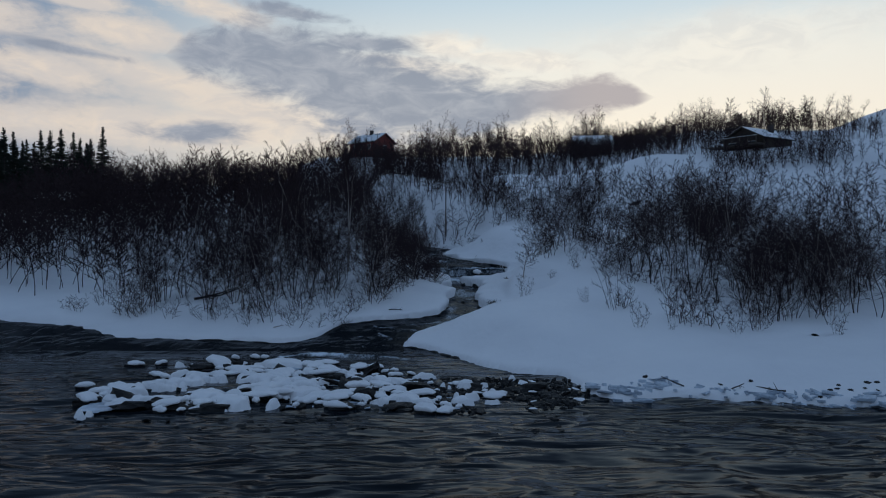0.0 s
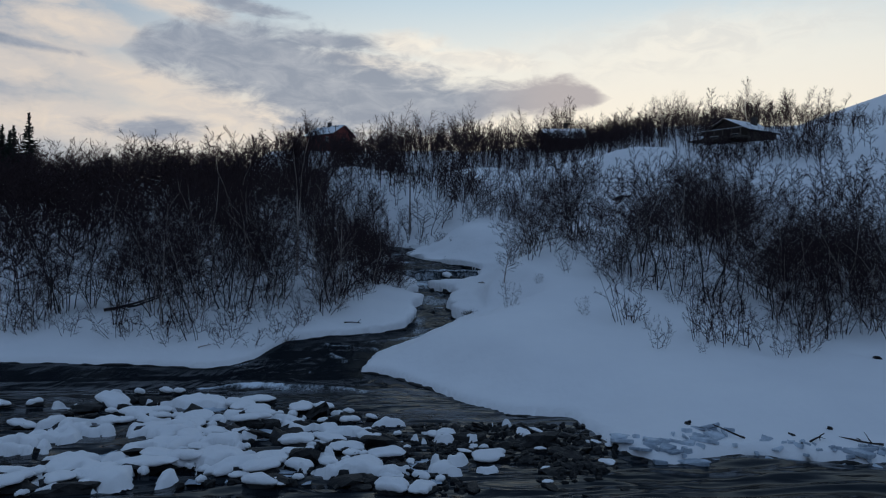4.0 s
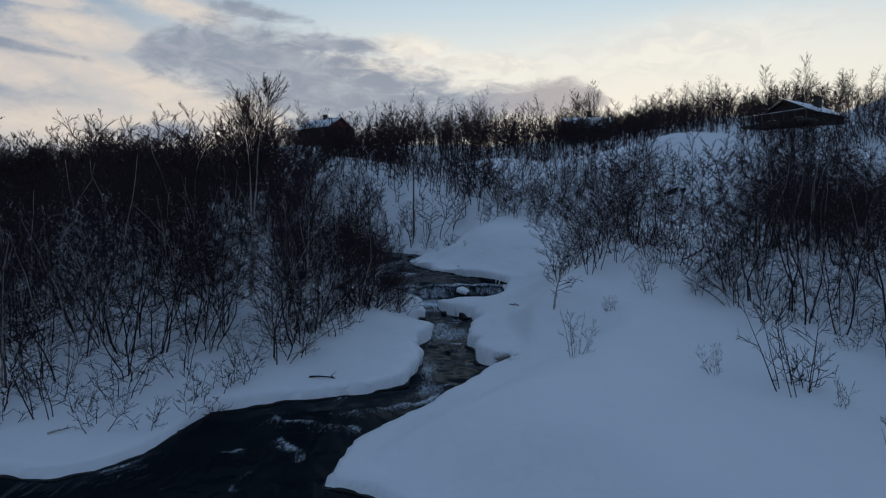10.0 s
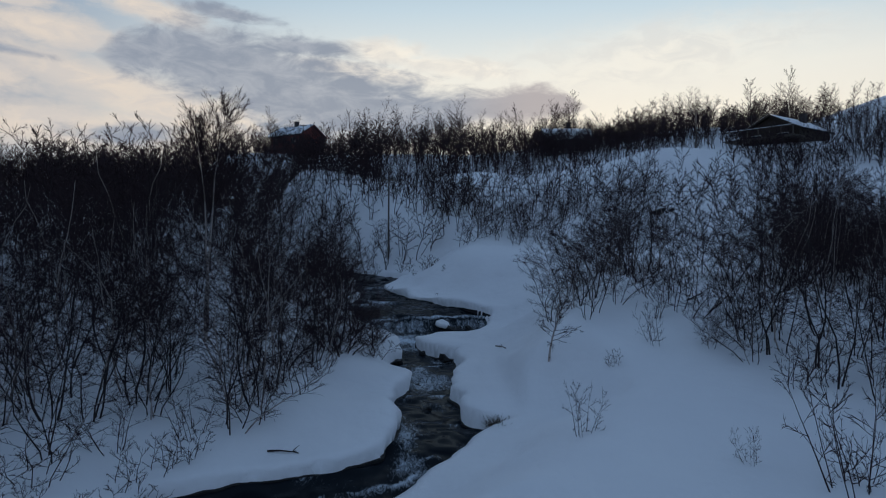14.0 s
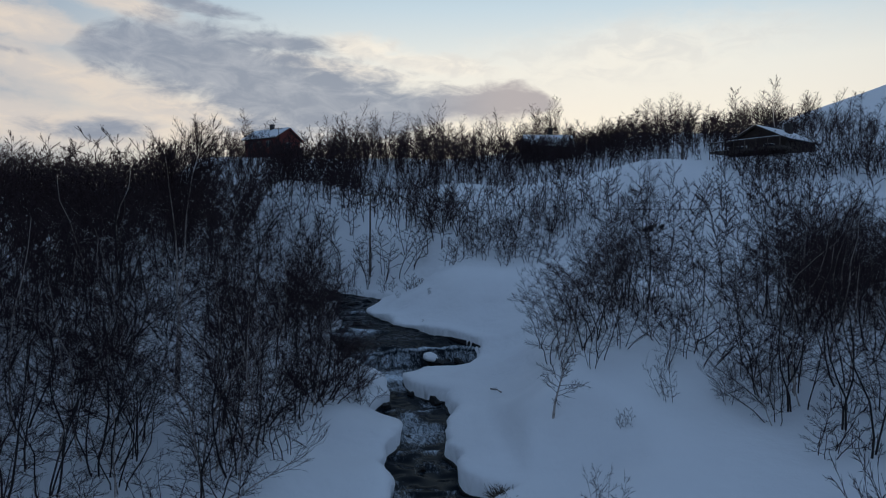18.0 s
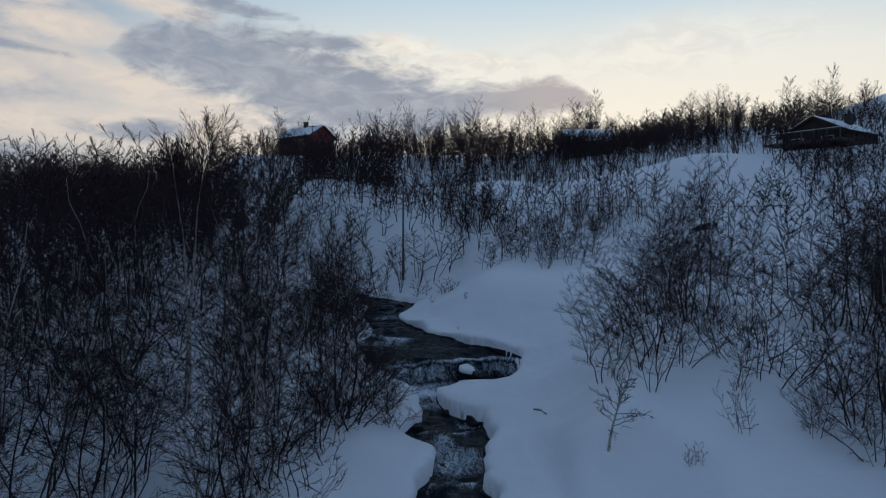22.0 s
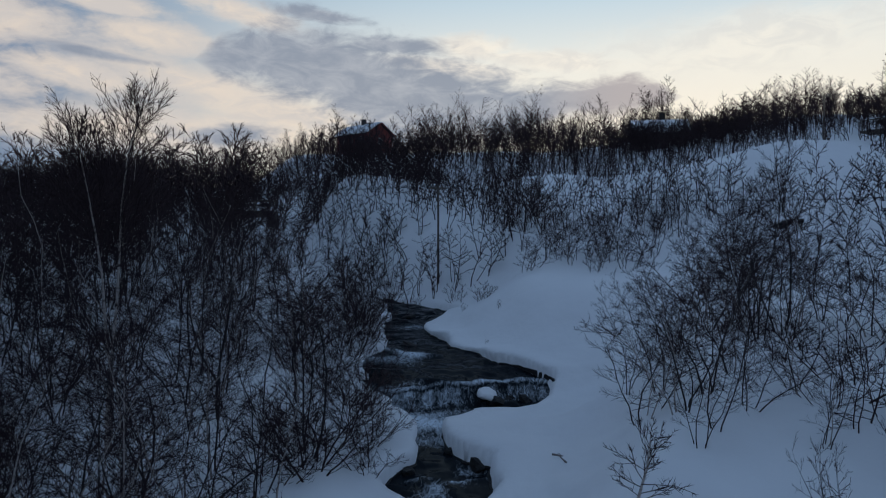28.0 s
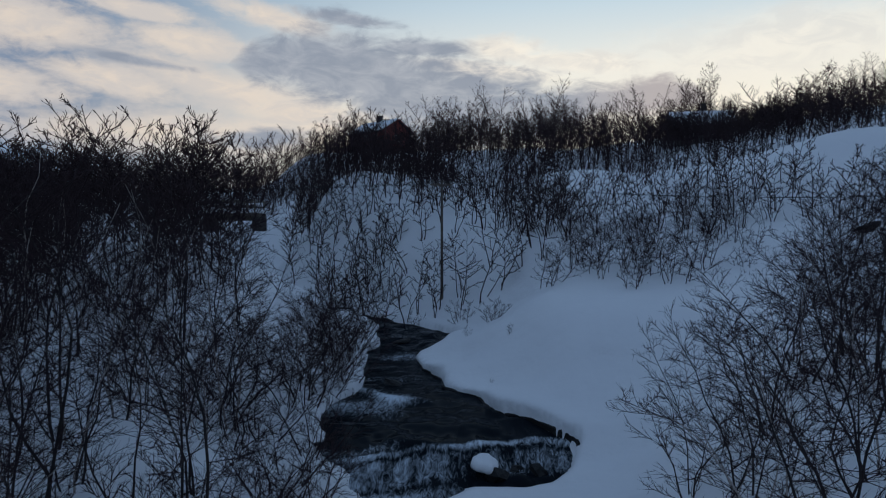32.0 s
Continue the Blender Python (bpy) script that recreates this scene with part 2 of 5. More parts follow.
def water_material(name, wave, foamy, spec, swell):
    m, k = material(name)
    p = world_pos(k)
    run = k.add("ShaderNodeMapping", Vector=p, Scale=wave).outputs[0]
    ridge = k.math("SUBTRACT", 1.0, k.math("ABSOLUTE", k.math("MULTIPLY_ADD", k.noise(run, 0.9, 1.5, 0.5, 0.8), 2.0, -1.0)))
    chop = k.noise(run, 2.6, 1.0, 0.5, 0.4)
    calm = k.math("MULTIPLY_ADD", k.smooth(k.noise(p, 0.16, 3, 0.5, 0.6), 0.35, 0.62), 0.8, 0.2)
    h = k.math("MULTIPLY", k.math("ADD", k.math("MULTIPLY", ridge, 0.8), k.math("MULTIPLY", chop, 0.22)), calm)
    foam = k.add("ShaderNodeAttribute", {"attribute_name": "foam"}).outputs["Fac"]
    streak = k.noise(k.add("ShaderNodeMapping", Vector=p, Scale=(4.6, 1.5, 2.6)).outputs[0], 1.3, 6, 0.66, 1.8)
    f = k.math("MULTIPLY", k.smooth(k.math("ADD", streak, k.math("MULTIPLY", foam, 0.62)), 0.68, 1.28), foamy)
    col = k.mix(k.noise(p, 0.5, 3), (0.004, 0.007, 0.011, 1), (0.010, 0.014, 0.018, 1))
    col = k.mix(f, col, (0.72, 0.79, 0.86, 1))
    rough = k.math("MULTIPLY_ADD", f, 0.45, 0.15)
    finish(k, col, rough, bump=h, strength=1.0, dist=swell, spec=spec, ior=1.33)
    return m


def rock_material():
    m, k = material("wet_rock")
    p = object_pos(k)
    n = k.noise(p, 2.4, 6, 0.7)
    col = k.ramp(n, [(0.3, (0.007, 0.007, 0.008)), (0.55, (0.018, 0.017, 0.017)), (0.75, (0.045, 0.042, 0.038))])
    finish(k, col, 0.55, bump=n, strength=0.9, dist=0.08, spec=0.25)
    return m


def ice_material():
    m, k = material("river_ice")
    p = world_pos(k)
    n = k.noise(p, 1.3, 6, 0.7)
    col = k.ramp(n, [(0.35, (0.2, 0.25, 0.31)), (0.6, (0.55, 0.62, 0.7)), (0.75, (0.74, 0.79, 0.84))])
    finish(k, col, 0.5, bump=n, strength=0.6, dist=0.08)
    return m


def paint(name, base, worn):
    """Painted upright boards."""
    m, k = material(name)
    p = object_pos(k)
    grain = k.noise(k.add("ShaderNodeMapping", Vector=p, Scale=(9, 9, 0.7)).outputs[0], 1.0, 4)
    wear = k.smooth(k.noise(p, 0.9, 5, 0.7), 0.5, 0.75)
    col = k.mix(k.math("MULTIPLY", wear, 0.5), k.mix(grain, base, tuple(0.7 * c for c in base[:3]) + (1,)), worn)
    finish(k, col, 0.75, bump=grain, strength=0.3, dist=0.01)
    return m


M_SNOW = snow_material()
M_BARK = birch_bark()
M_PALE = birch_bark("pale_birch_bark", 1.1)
M_TWIG = twig_material()
M_RIVER = water_material("river_surface", (0.34, 1.0, 1.0), 1.0, 0.16, 0.3)
M_CREEK = water_material("creek_surface", (1.1, 0.45, 1.0), 1.0, 0.03, 0.09)
M_ROCK = rock_material()
M_ICE = ice_material()
M_RED = paint("red_boards", (0.2, 0.04, 0.03, 1), (0.09, 0.03, 0.026, 1))
M_GREY = paint("grey_boards", (0.12, 0.12, 0.13, 1), (0.08, 0.08, 0.085, 1))
M_BROWN = paint("stained_boards", (0.05, 0.032, 0.022, 1), (0.07, 0.055, 0.045, 1))
M_WHITE = paint("white_trim", (0.7, 0.7, 0.68, 1), (0.5, 0.49, 0.47, 1))
M_WOOD = plain("weathered_wood", (0.07, 0.055, 0.045), (0.17, 0.14, 0.12), 5, stretch=(6, 6, 0.6))
M_BRICK = plain("dark_masonry", (0.03, 0.025, 0.025), (0.09, 0.075, 0.07), 9)
M_ROOF = plain("dark_roofing", (0.02, 0.02, 0.022), (0.06, 0.06, 0.062), 4)
M_NEEDLE = plain("spruce_needles", (0.008, 0.013, 0.009), (0.022, 0.03, 0.02), 3, vary=0.3)
M_METAL = plain("galvanised_metal", (0.12, 0.12, 0.125), (0.25, 0.25, 0.26), 8, rough=0.5)
M_WIRE = plain("dark_wire", (0.015, 0.015, 0.016), (0.03, 0.03, 0.032), 8, rough=0.6)
M_GRASS = plain("withered_grass", (0.03, 0.022, 0.015), (0.08, 0.058, 0.038), 9)


def glass_material():
    m, k = material("window_glass")
    n = k.noise(object_pos(k), 0.8, 2)
    finish(k, (0.02, 0.025, 0.03, 1), 0.06, bump=n, strength=0.05, dist=0.02, spec=0.6)
    return m


M_GLASS = glass_material()

# ---- helpers of this place ----


def quads_object(name, verts, faces, mat, parent=None, smooth=True):
    """A mesh from numpy arrays of vertices and of four-sided faces, or of (four-sided, three-sided) faces."""
    quads, tris = faces if isinstance(faces, tuple) else (faces, np.zeros((0, 3), int))
    me = bpy.data.meshes.new(name)
    me.vertices.add(len(verts))
    me.vertices.foreach_set("co", np.asarray(verts, np.float32).ravel())
    loops = np.concatenate([np.ravel(quads), np.ravel(tris)]).astype(np.int32)
    totals = np.r_[np.full(len(quads), 4), np.full(len(tris), 3)].astype(np.int32)
    me.loops.add(len(loops))
    me.loops.foreach_set("vertex_index", loops)
    me.polygons.add(len(totals))
    me.polygons.foreach_set("loop_start", (np.cumsum(totals) - totals).astype(np.int32))
    me.polygons.foreach_set("loop_total", totals)
    me.polygons.foreach_set("use_smooth", np.full(len(totals), smooth))
    me.materials.append(mat)
    me.update()
    me.validate()
    ob = new(name, me)
    if parent:
        ob.parent = parent
    return ob


def part(name, bm, mat, parent, label=""):
    me = bpy.data.meshes.new(name)
    bm.to_mesh(me)
    bm.free()
    me.materials.append(mat)
    ob = new(name, me)
    ob.parent = parent
    return tagged(ob, label)


def box_bm(size, m=None, bevel=0.0):
    bm = bmesh.new()
    bmesh.ops.create_cube(bm, size=1.0, matrix=(m or Matrix()) @ Matrix.Diagonal((*size, 1)))
    if bevel:
        bmesh.ops.bevel(bm, geom=bm.edges[:], offset=bevel, segments=1, affect="EDGES")
    return bm


def sstep(v, a, b):
    t = np.clip((v - a) / (b - a), 0, 1)
    return t * t * (3 - 2 * t)


def value_noise(x, y, scale, seed=0):
    """Smooth noise on the plan, in -1..1, for arrays."""
    x, y = np.asarray(x, float) / scale + 17.3 * seed, np.asarray(y, float) / scale - 9.1 * seed
    xi, yi = np.floor(x), np.floor(y)
    fx, fy = x - xi, y - yi
    fx, fy = fx * fx * (3 - 2 * fx), fy * fy * (3 - 2 * fy)

    def h(a, b):
        s = np.sin(a * 127.1 + b * 311.7 + seed * 74.7) * 43758.5453
        return (s - np.floor(s)) * 2 - 1
    return (h(xi, yi) * (1 - fx) + h(xi + 1, yi) * fx) * (1 - fy) + (h(xi, yi + 1) * (1 - fx) + h(xi + 1, yi + 1) * fx) * fy


# ---- the plan of the land ----
# banks of river and creek, going up the creek on one side and back on the other
LEFT_BANK = [(-700, 110), (-60, 36), (-33, 28), (-25.6, 26), (-23.6, 25.3), (-20.8, 23.5), (-14, 22.9), (-11.2, 22.2), (-9.7, 23.5), (-8.5, 26.6), (-5.75, 27.5),
             (-3.7, 27.9), (-2.3, 28.6), (-2.1, 31.5), (-2.2, 33.0), (-1.4, 35.6), (-1.3, 37.0), (-2.35, 38.8), (-1.5, 41.3), (-1.7, 43.2), (-2.6, 45.3),
             (-4.4, 47.9), (-4.3, 50.5), (-3.8, 52.7), (-4.5, 57.5), (-4.3, 59.8), (-5.5, 64.6), (-9, 66.8), (-14, 69.8), (-18.2, 74), (-19, 84)]
RIGHT_BANK = [(-17, 84), (-16.4, 75.2), (-12.5, 71.3), (-6.5, 66.6), (-3.0, 63.6), (-1.0, 62.0), (-2.6, 58.0), (-1.75, 54.8), (-0.6, 52.3), (1.4, 49.9), (2.6, 48.8), (3.1, 47.9),
              (2.45, 46.0), (0.2, 45.75), (-1.05, 44.3), (-0.95, 42.5), (-0.4, 40.7), (0.5, 40.3), (0.5, 38.3), (0.0, 36.6), (-0.35, 34.0), (-0.1, 31.5),
              (1.05, 30.6), (-1.3, 28.05), (-3.0, 26.0), (-4.4, 23.6), (-4.7, 21.6), (-3.4, 21.0), (-1.9, 18.6), (-0.5, 15.5), (0.8, 14.3), (2.6, 13.7),
              (3.0, 10.0), (4.1, 8.7), (5.8, 9.4), (8.1, 8.9), (10.5, 8.2), (13.2, 8.0), (30, 6), (60, 2), (700, -60)]
WATER_LINE = np.array(LEFT_BANK + RIGHT_BANK + [(700, -70), (-700, -70)])
LEVEL_Y = [20.5, 24, 30, 35, 40, 45.5, 47.0, 48.0, 50, 59, 70, 90]
LEVEL_Z = [0.0, 0.3, 1.2, 1.6, 2.0, 2.45, 2.7, 3.35, 3.6, 4.4, 5.5, 7.5]


def water_level(y):
    return np.interp(y, LEVEL_Y, LEVEL_Z)


def shore(x, y):
    """Distance to the water's edge; negative in the water."""
    x, y = np.asarray(x, float), np.asarray(y, float)
    best, inside = np.full(x.shape, 1e9), np.zeros(x.shape, bool)
    for (ax, ay), (bx, by) in zip(WATER_LINE, np.roll(WATER_LINE, -1, 0)):
        dx, dy = bx - ax, by - ay
        t = np.clip(((x - ax) * dx + (y - ay) * dy) / (dx * dx + dy * dy), 0, 1)
        best = np.minimum(best, (x - ax - t * dx) ** 2 + (y - ay - t * dy) ** 2)
        if dy:
            inside ^= ((ay > y) != (by > y)) & (x < dx * (y - ay) / dy + ax)
    return np.where(inside, -1, 1) * np.sqrt(best)


def bump_at(x, y, cx, cy, rx, ry, h):
    return h * np.exp(-((x - cx) / rx) ** 2 - ((y - cy) / ry) ** 2)


def land(x, y):
    """Height of the snow away from the banks."""
    right = np.interp(y, [5, 15, 20, 24, 31, 34, 37, 43, 58, 70, 82, 90, 100, 145, 200, 300, 800], [0.5, 1.2, 1.9, 2.4, 3.6, 4.4, 5.2, 5.9, 7.2, 10.6, 14.6, 15.0, 17.4, 24.5, 27, 28, 40])
    right = right + 0.13 * np.clip(x - 12, 0, 45) * sstep(y, 40, 75)
    back = np.interp(x, [-700, -60, -33, -24, -20], [84, 13, 5, 3, 0])
    left = np.interp(y - back, [22, 24, 26, 31, 37, 45, 55, 66, 90, 120, 160, 250, 800], [0.5, 1.3, 1.6, 1.9, 3.4, 5.2, 7.0, 9.0, 11.5, 14.5, 20.5, 25, 40])
    mid = np.interp(y, [20, 28, 31, 40, 48, 55, 65, 80, 110, 150, 200], [-5.5, -3, -0.8, -0.6, -1.0, -3.0, -6, -12, -20, -35, -40])
    w = sstep(x - mid, -2.5 - 0.04 * np.clip(y - 40, 0, 200), 2.5 + 0.02 * np.clip(y - 40, 0, 200))
    z = left * (1 - w) + right * w
    z = z + bump_at(x, y, 25, 76, 7, 5, 2.3) + bump_at(x, y, 39, 79, 8, 2.6, 0.9) + bump_at(x, y, 0.5, 90, 5, 7, -2.2) + bump_at(x, y, 6.5, 82, 4, 4, 0.5) + bump_at(x, y, -11, 76, 5, 6, 1.4) + bump_at(x, y, 1.0, 30.35, 0.7, 0.5, -0.6) + bump_at(x, y, 15.3, 17.0, 0.6, 0.4, -0.3)
    # the white fell beyond the ridge
    r, th = np.hypot(x, y), np.degrees(np.arctan2(x, y))
    z = z + sstep(r, 500, 1500) * 1500 * np.clip(0.122 + (th - 32) * 0.0055, 0.0, 0.26) * (y > -200)
    z = np.where(y < -70, 0.5 + 0.12 * np.clip(-70 - y, 0, 150), z)
    far = sstep(np.hypot(x, y - 40), 60, 200)
    z = z + value_noise(x, y, 9, 1) * 0.16 + value_noise(x, y, 3.4, 2) * 0.05 + value_noise(x, y, 26, 3) * 0.5 * sstep(y, 40, 70) + value_noise(x, y, 90, 4) * 3 * far
    return z


def rim_distance(x, y, sd):
    """Distance to the scalloped rim of the snow."""
    wild = sstep(y, 22, 27)
    return sd - 0.24 * wild * sstep(y, 66, 60) * sstep(sd, -2, 0) + (0.10 + 0.12 * wild) * value_noise(x, y, 1.25, 5) * (np.abs(sd) < 4) + (0.04 + 0.03 * wild) * value_noise(x, y, 0.55, 6) * (np.abs(sd) < 2)


def snow_height(x, y, sd=None):
    x, y = np.asarray(x, float), np.asarray(y, float)
    sd = rim_distance(x, y, shore(x, y) if sd is None else sd)
    level = water_level(y) * (y < 95)
    isle = np.exp(-((y - 43.3) / 3.6) ** 2) * (x > -2)
    lip = 0.30 + 0.42 * sstep(y, 24, 34) - 0.34 * sstep(y, 46, 51) - 0.26 * isle + (0.06 + 0.16 * sstep(y, 24, 34)) * value_noise(x, y, 1.9, 7)
    round_r = 0.55
    t = np.clip(sd / round_r, 0, 1)
    edge = level + lip * np.sqrt(1 - (1 - t) ** 2)
    top = np.maximum(land(x, y), level + lip)
    reach = 3.8 + 0.8 * value_noise(x, y, 5, 8) + 1.8 * sstep(y, 33, 38)
    up = edge + (top - level - lip) * sstep(sd, 0.25 + 0.3 * sstep(y, 33, 38) + 1.0 * isle, reach + 0.8 + 0.6 * isle)
    # a low shelf of snow beside the creek with a step up to the open slope
    shelf = sstep(y, 29.2, 30.4) * sstep(y, 43.5, 41.0) * (x > -1.5)
    lift = sstep(x, np.interp(y, [29, 32, 36, 40, 43], [1.5, 2.1, 2.0, 2.15, 2.3]) - 0.35 + 0.25 * value_noise(x, y, 1.6, 71), np.interp(y, [29, 32, 36, 40, 43], [1.5, 2.1, 2.0, 2.15, 2.3]) + 0.35 + 0.25 * value_noise(x, y, 1.6, 71))
    low_top = np.minimum(up, edge + 0.12 * sstep(sd, 0.3, 1.6))
    up = up * (1 - shelf) + (low_top + (up - low_top) * lift) * shelf
    pillow = np.exp(-((x - 0.5) / 1.7) ** 2 - ((y - 44.5) / 1.35) ** 2)
    up = up * (1 - pillow) + np.minimum(up, level + 0.26) * pillow
    bed = level - 0.7 * sstep(-sd, 0, 0.9) - 0.12
    return np.where(sd > 0, up, bed)


def lines(a, b, step, far_a, far_b, grow=1.13):
    """Grid lines, close together from a to b and ever wider beyond."""
    mid = np.arange(a, b + step / 2, step)
    out, s = [], step
    v = mid[-1]
    while v < far_b:
        s *= grow
        v += s
        out.append(v)
    low, s = [], step
    v = mid[0]
    while v > far_a:
        s *= grow
        v -= s
        low.append(v)
    return np.array(low[::-1] + list(mid) + out)


def grid_object(name, xs, ys, height, mat, keep=None, snap=0.0):
    gx, gy = np.meshgrid(xs, ys)
    sd = shore(gx, gy)
    if snap:
        # lay the grid points next to the rim onto it
        for _ in range(2):
            e, h = rim_distance(gx, gy, sd), 0.03
            ex = (rim_distance(gx + h, gy, shore(gx + h, gy)) - e) / h
            ey = (rim_distance(gx, gy + h, shore(gx, gy + h)) - e) / h
            g = ex * ex + ey * ey + 1e-6
            near = (np.abs(e) < snap) & (g > 0.1) & (np.abs(gx) < 16) & (gy > 4) & (gy < 68)
            gx, gy = np.where(near, gx - np.clip(e * ex / g, -snap, snap), gx), np.where(near, gy - np.clip(e * ey / g, -snap, snap), gy)
            sd = shore(gx, gy)
    gz = height(gx, gy, sd)
    if snap:
        # let the snow hang over the water
        e, h = rim_distance(gx, gy, sd), 0.06
        ex = (rim_distance(gx + h, gy, shore(gx + h, gy)) - e) / h
        ey = (rim_distance(gx, gy + h, shore(gx, gy + h)) - e) / h
        g = np.sqrt(ex * ex + ey * ey) + 0.3
        hang = (0.10 + 0.2 * sstep(gy, 23, 28)) * (1 + 0.6 * value_noise(gx, gy, 1.4, 61)) * sstep(e, 0.02, 0.16) * sstep(e, 0.95, 0.25) * (np.abs(gx) < 14) * sstep(gy, 14, 18) * (gy < 63)
        gx, gy = gx - hang * ex / g, gy - hang * ey / g
    n, m = gx.shape
    idx = np.arange(n * m).reshape(n, m)
    q = np.stack([idx[:-1, :-1], idx[:-1, 1:], idx[1:, 1:], idx[1:, :-1]], -1).reshape(-1, 4)
    if keep is not None:
        ok = keep(gx, gy, sd).ravel()
        q = q[ok[q].any(1)]
        used = np.unique(q)
        back = np.zeros(n * m, int)
        back[used] = np.arange(len(used))
        v = np.stack([gx, gy, gz], -1).reshape(-1, 3)[used]
        return quads_object(name, v, back[q], mat)
    return quads_object(name, np.stack([gx, gy, gz], -1).reshape(-1, 3), q, mat)


def height_at(x, y):
    return float(snow_height(np.array([x]), np.array([y]))[0])


ground = grid_object("ground", lines(-13, 13, 0.17, -2600, 2600), lines(7, 66, 0.17, -300, 3000), snow_height, M_SNOW, snap=0.125)
tagged(ground, "deep soft snow over river banks, valley and hillside", "snow ground", kind="structure")

# ---- the dark strip that draws the shade under the snow's edge ----


def stony_rim(name, line, flip):
    pts = []
    for (ax, ay), (bx, by) in zip(line, line[1:]):
        n = max(1, int(math.hypot(bx - ax, by - ay) / 0.14))
        pts += [(ax + (bx - ax) * i / n, ay + (by - ay) * i / n) for i in range(n)]
    x, y = np.array(pts).T
    h = 0.03
    for _ in range(6):
        e = rim_distance(x, y, shore(x, y))
        ex = (rim_distance(x + h, y, shore(x + h, y)) - e) / h
        ey = (rim_distance(x, y + h, shore(x, y + h)) - e) / h
        g = np.maximum(ex * ex + ey * ey, 0.2)
        x, y = x - np.clip(0.8 * e * ex / g, -0.2, 0.2), y - np.clip(0.8 * e * ey / g, -0.2, 0.2)
    nx, ny = ex / np.sqrt(g), ey / np.sqrt(g)
    z = water_level(y)
    up = 0.015 + 0.03 * sstep(y, 24, 30) + 0.06 * value_noise(x, y, 0.45, 51) + 0.05 * value_noise(x, y, 1.7, 52)
    rows = [(-0.10, -0.2 + 0 * up), (-0.06 + 0.03 * value_noise(x, y, 0.3, 53), 0.5 * up), (0.0, up), (0.2, np.minimum(up, 0.06))]
    v = np.concatenate([np.stack([x + nx * o, y + ny * o, z + dz], -1) for o, dz in rows])
    m = len(x)
    i = np.arange(m - 1)
    gap = np.hypot(np.diff(x), np.diff(y)) < 0.6
    i = i[gap]
    q = np.concatenate([np.stack([r * m + i, r * m + i + 1, (r + 1) * m + i + 1, (r + 1) * m + i], -1) for r in range(3)])
    # rock colour gives the undercut its dark line of shade
    o = quads_object(name, v, q if flip else q[:, ::-1], M_ROCK, smooth=False)
    return tagged(o, "dark rock strip standing in for shade under the overhanging snow edge", "bank", kind="structure")


stony_rim("bank_left", LEFT_BANK[3:27], True)
stony_rim("bank_right", RIGHT_BANK[3:37], True)

# ---- water ----


def ridged(x, y, scale, seed):
    return 1 - 2 * np.abs(value_noise(x, y, scale, seed))


def river_height(x, y, sd):
    near = np.exp(-(np.hypot(x, y) / 45) ** 2)
    bend = 0.5 * value_noise(x, y, 4.0, 64)
    lively = 0.45 + 0.55 * sstep(value_noise(x, y, 6.0, 65), -0.4, 0.4)
    wave = 0.055 * value_noise(0.4 * x, y + bend, 1.7, 11) + 0.075 * ridged(0.3 * x, y + bend, 0.75, 12) + 0.014 * ridged(0.4 * x, y + 0.5 * bend, 0.33, 66) + 0.05 * value_noise(0.25 * x, y + bend, 3.2, 70)
    return wave * lively * near * (1 - 0.5 * sstep(y, 12, 16)) * sstep(y, 18.7, 17.5)


def fall_line(x, y):
    """How far up the creek a point lies, counted as if the falls ran straight across."""
    return y - np.interp(x, [-3, -1.9, -0.95, 0.05, 2.2, 3], [-2.3, -1.4, -0.75, -0.45, 0.75, 0.5]) * np.exp(-((y - 46.8) / 3.6) ** 2)


def creek_height(x, y, sd):
    rough = 0.2 + 0.2 * sstep(y, 26, 29) + 0.9 * np.exp(-((y - 46.5) / 2.5) ** 2) + 0.4 * np.exp(-((y - 34) / 6) ** 2) + 0.3 * np.exp(-((y - 52) / 2) ** 2)
    wave = value_noise(x, y, 0.8, 13) * 0.08 + value_noise(x, y, 0.35, 14) * 0.045
    crest = 0.16 * np.exp(-((y - (19.6 - 0.12 * (x + 10)) - 0.3 * value_noise(x, y, 1.5, 15)) / 0.35) ** 2) * sstep(x, -11, -9.5) * sstep(x, -3, -4.5)
    arc = 0.06 * sstep(x, -0.3, -1.4) * np.exp(-((y - 52.0 + 0.55 * (x + 3.2) - 0.25 * value_noise(x, y, 1.0, 15)) / 0.3) ** 2)
    return water_level(fall_line(x, y) + 0.3 * value_noise(x, y, 1.3, 19) * sstep(y, 38, 41)) + (wave * rough + crest * 0.6) * sstep(y, 18.7, 19.3) + arc


def set_foam(ob, f):
    me = ob.data
    co = np.empty(len(me.vertices) * 3, np.float32)
    me.vertices.foreach_get("co", co)
    co = co.reshape(-1, 3)
    a = me.attributes.new("foam", "FLOAT", "POINT")
    a.data.foreach_set("value", f(co[:, 0], co[:, 1]).astype(np.float32))


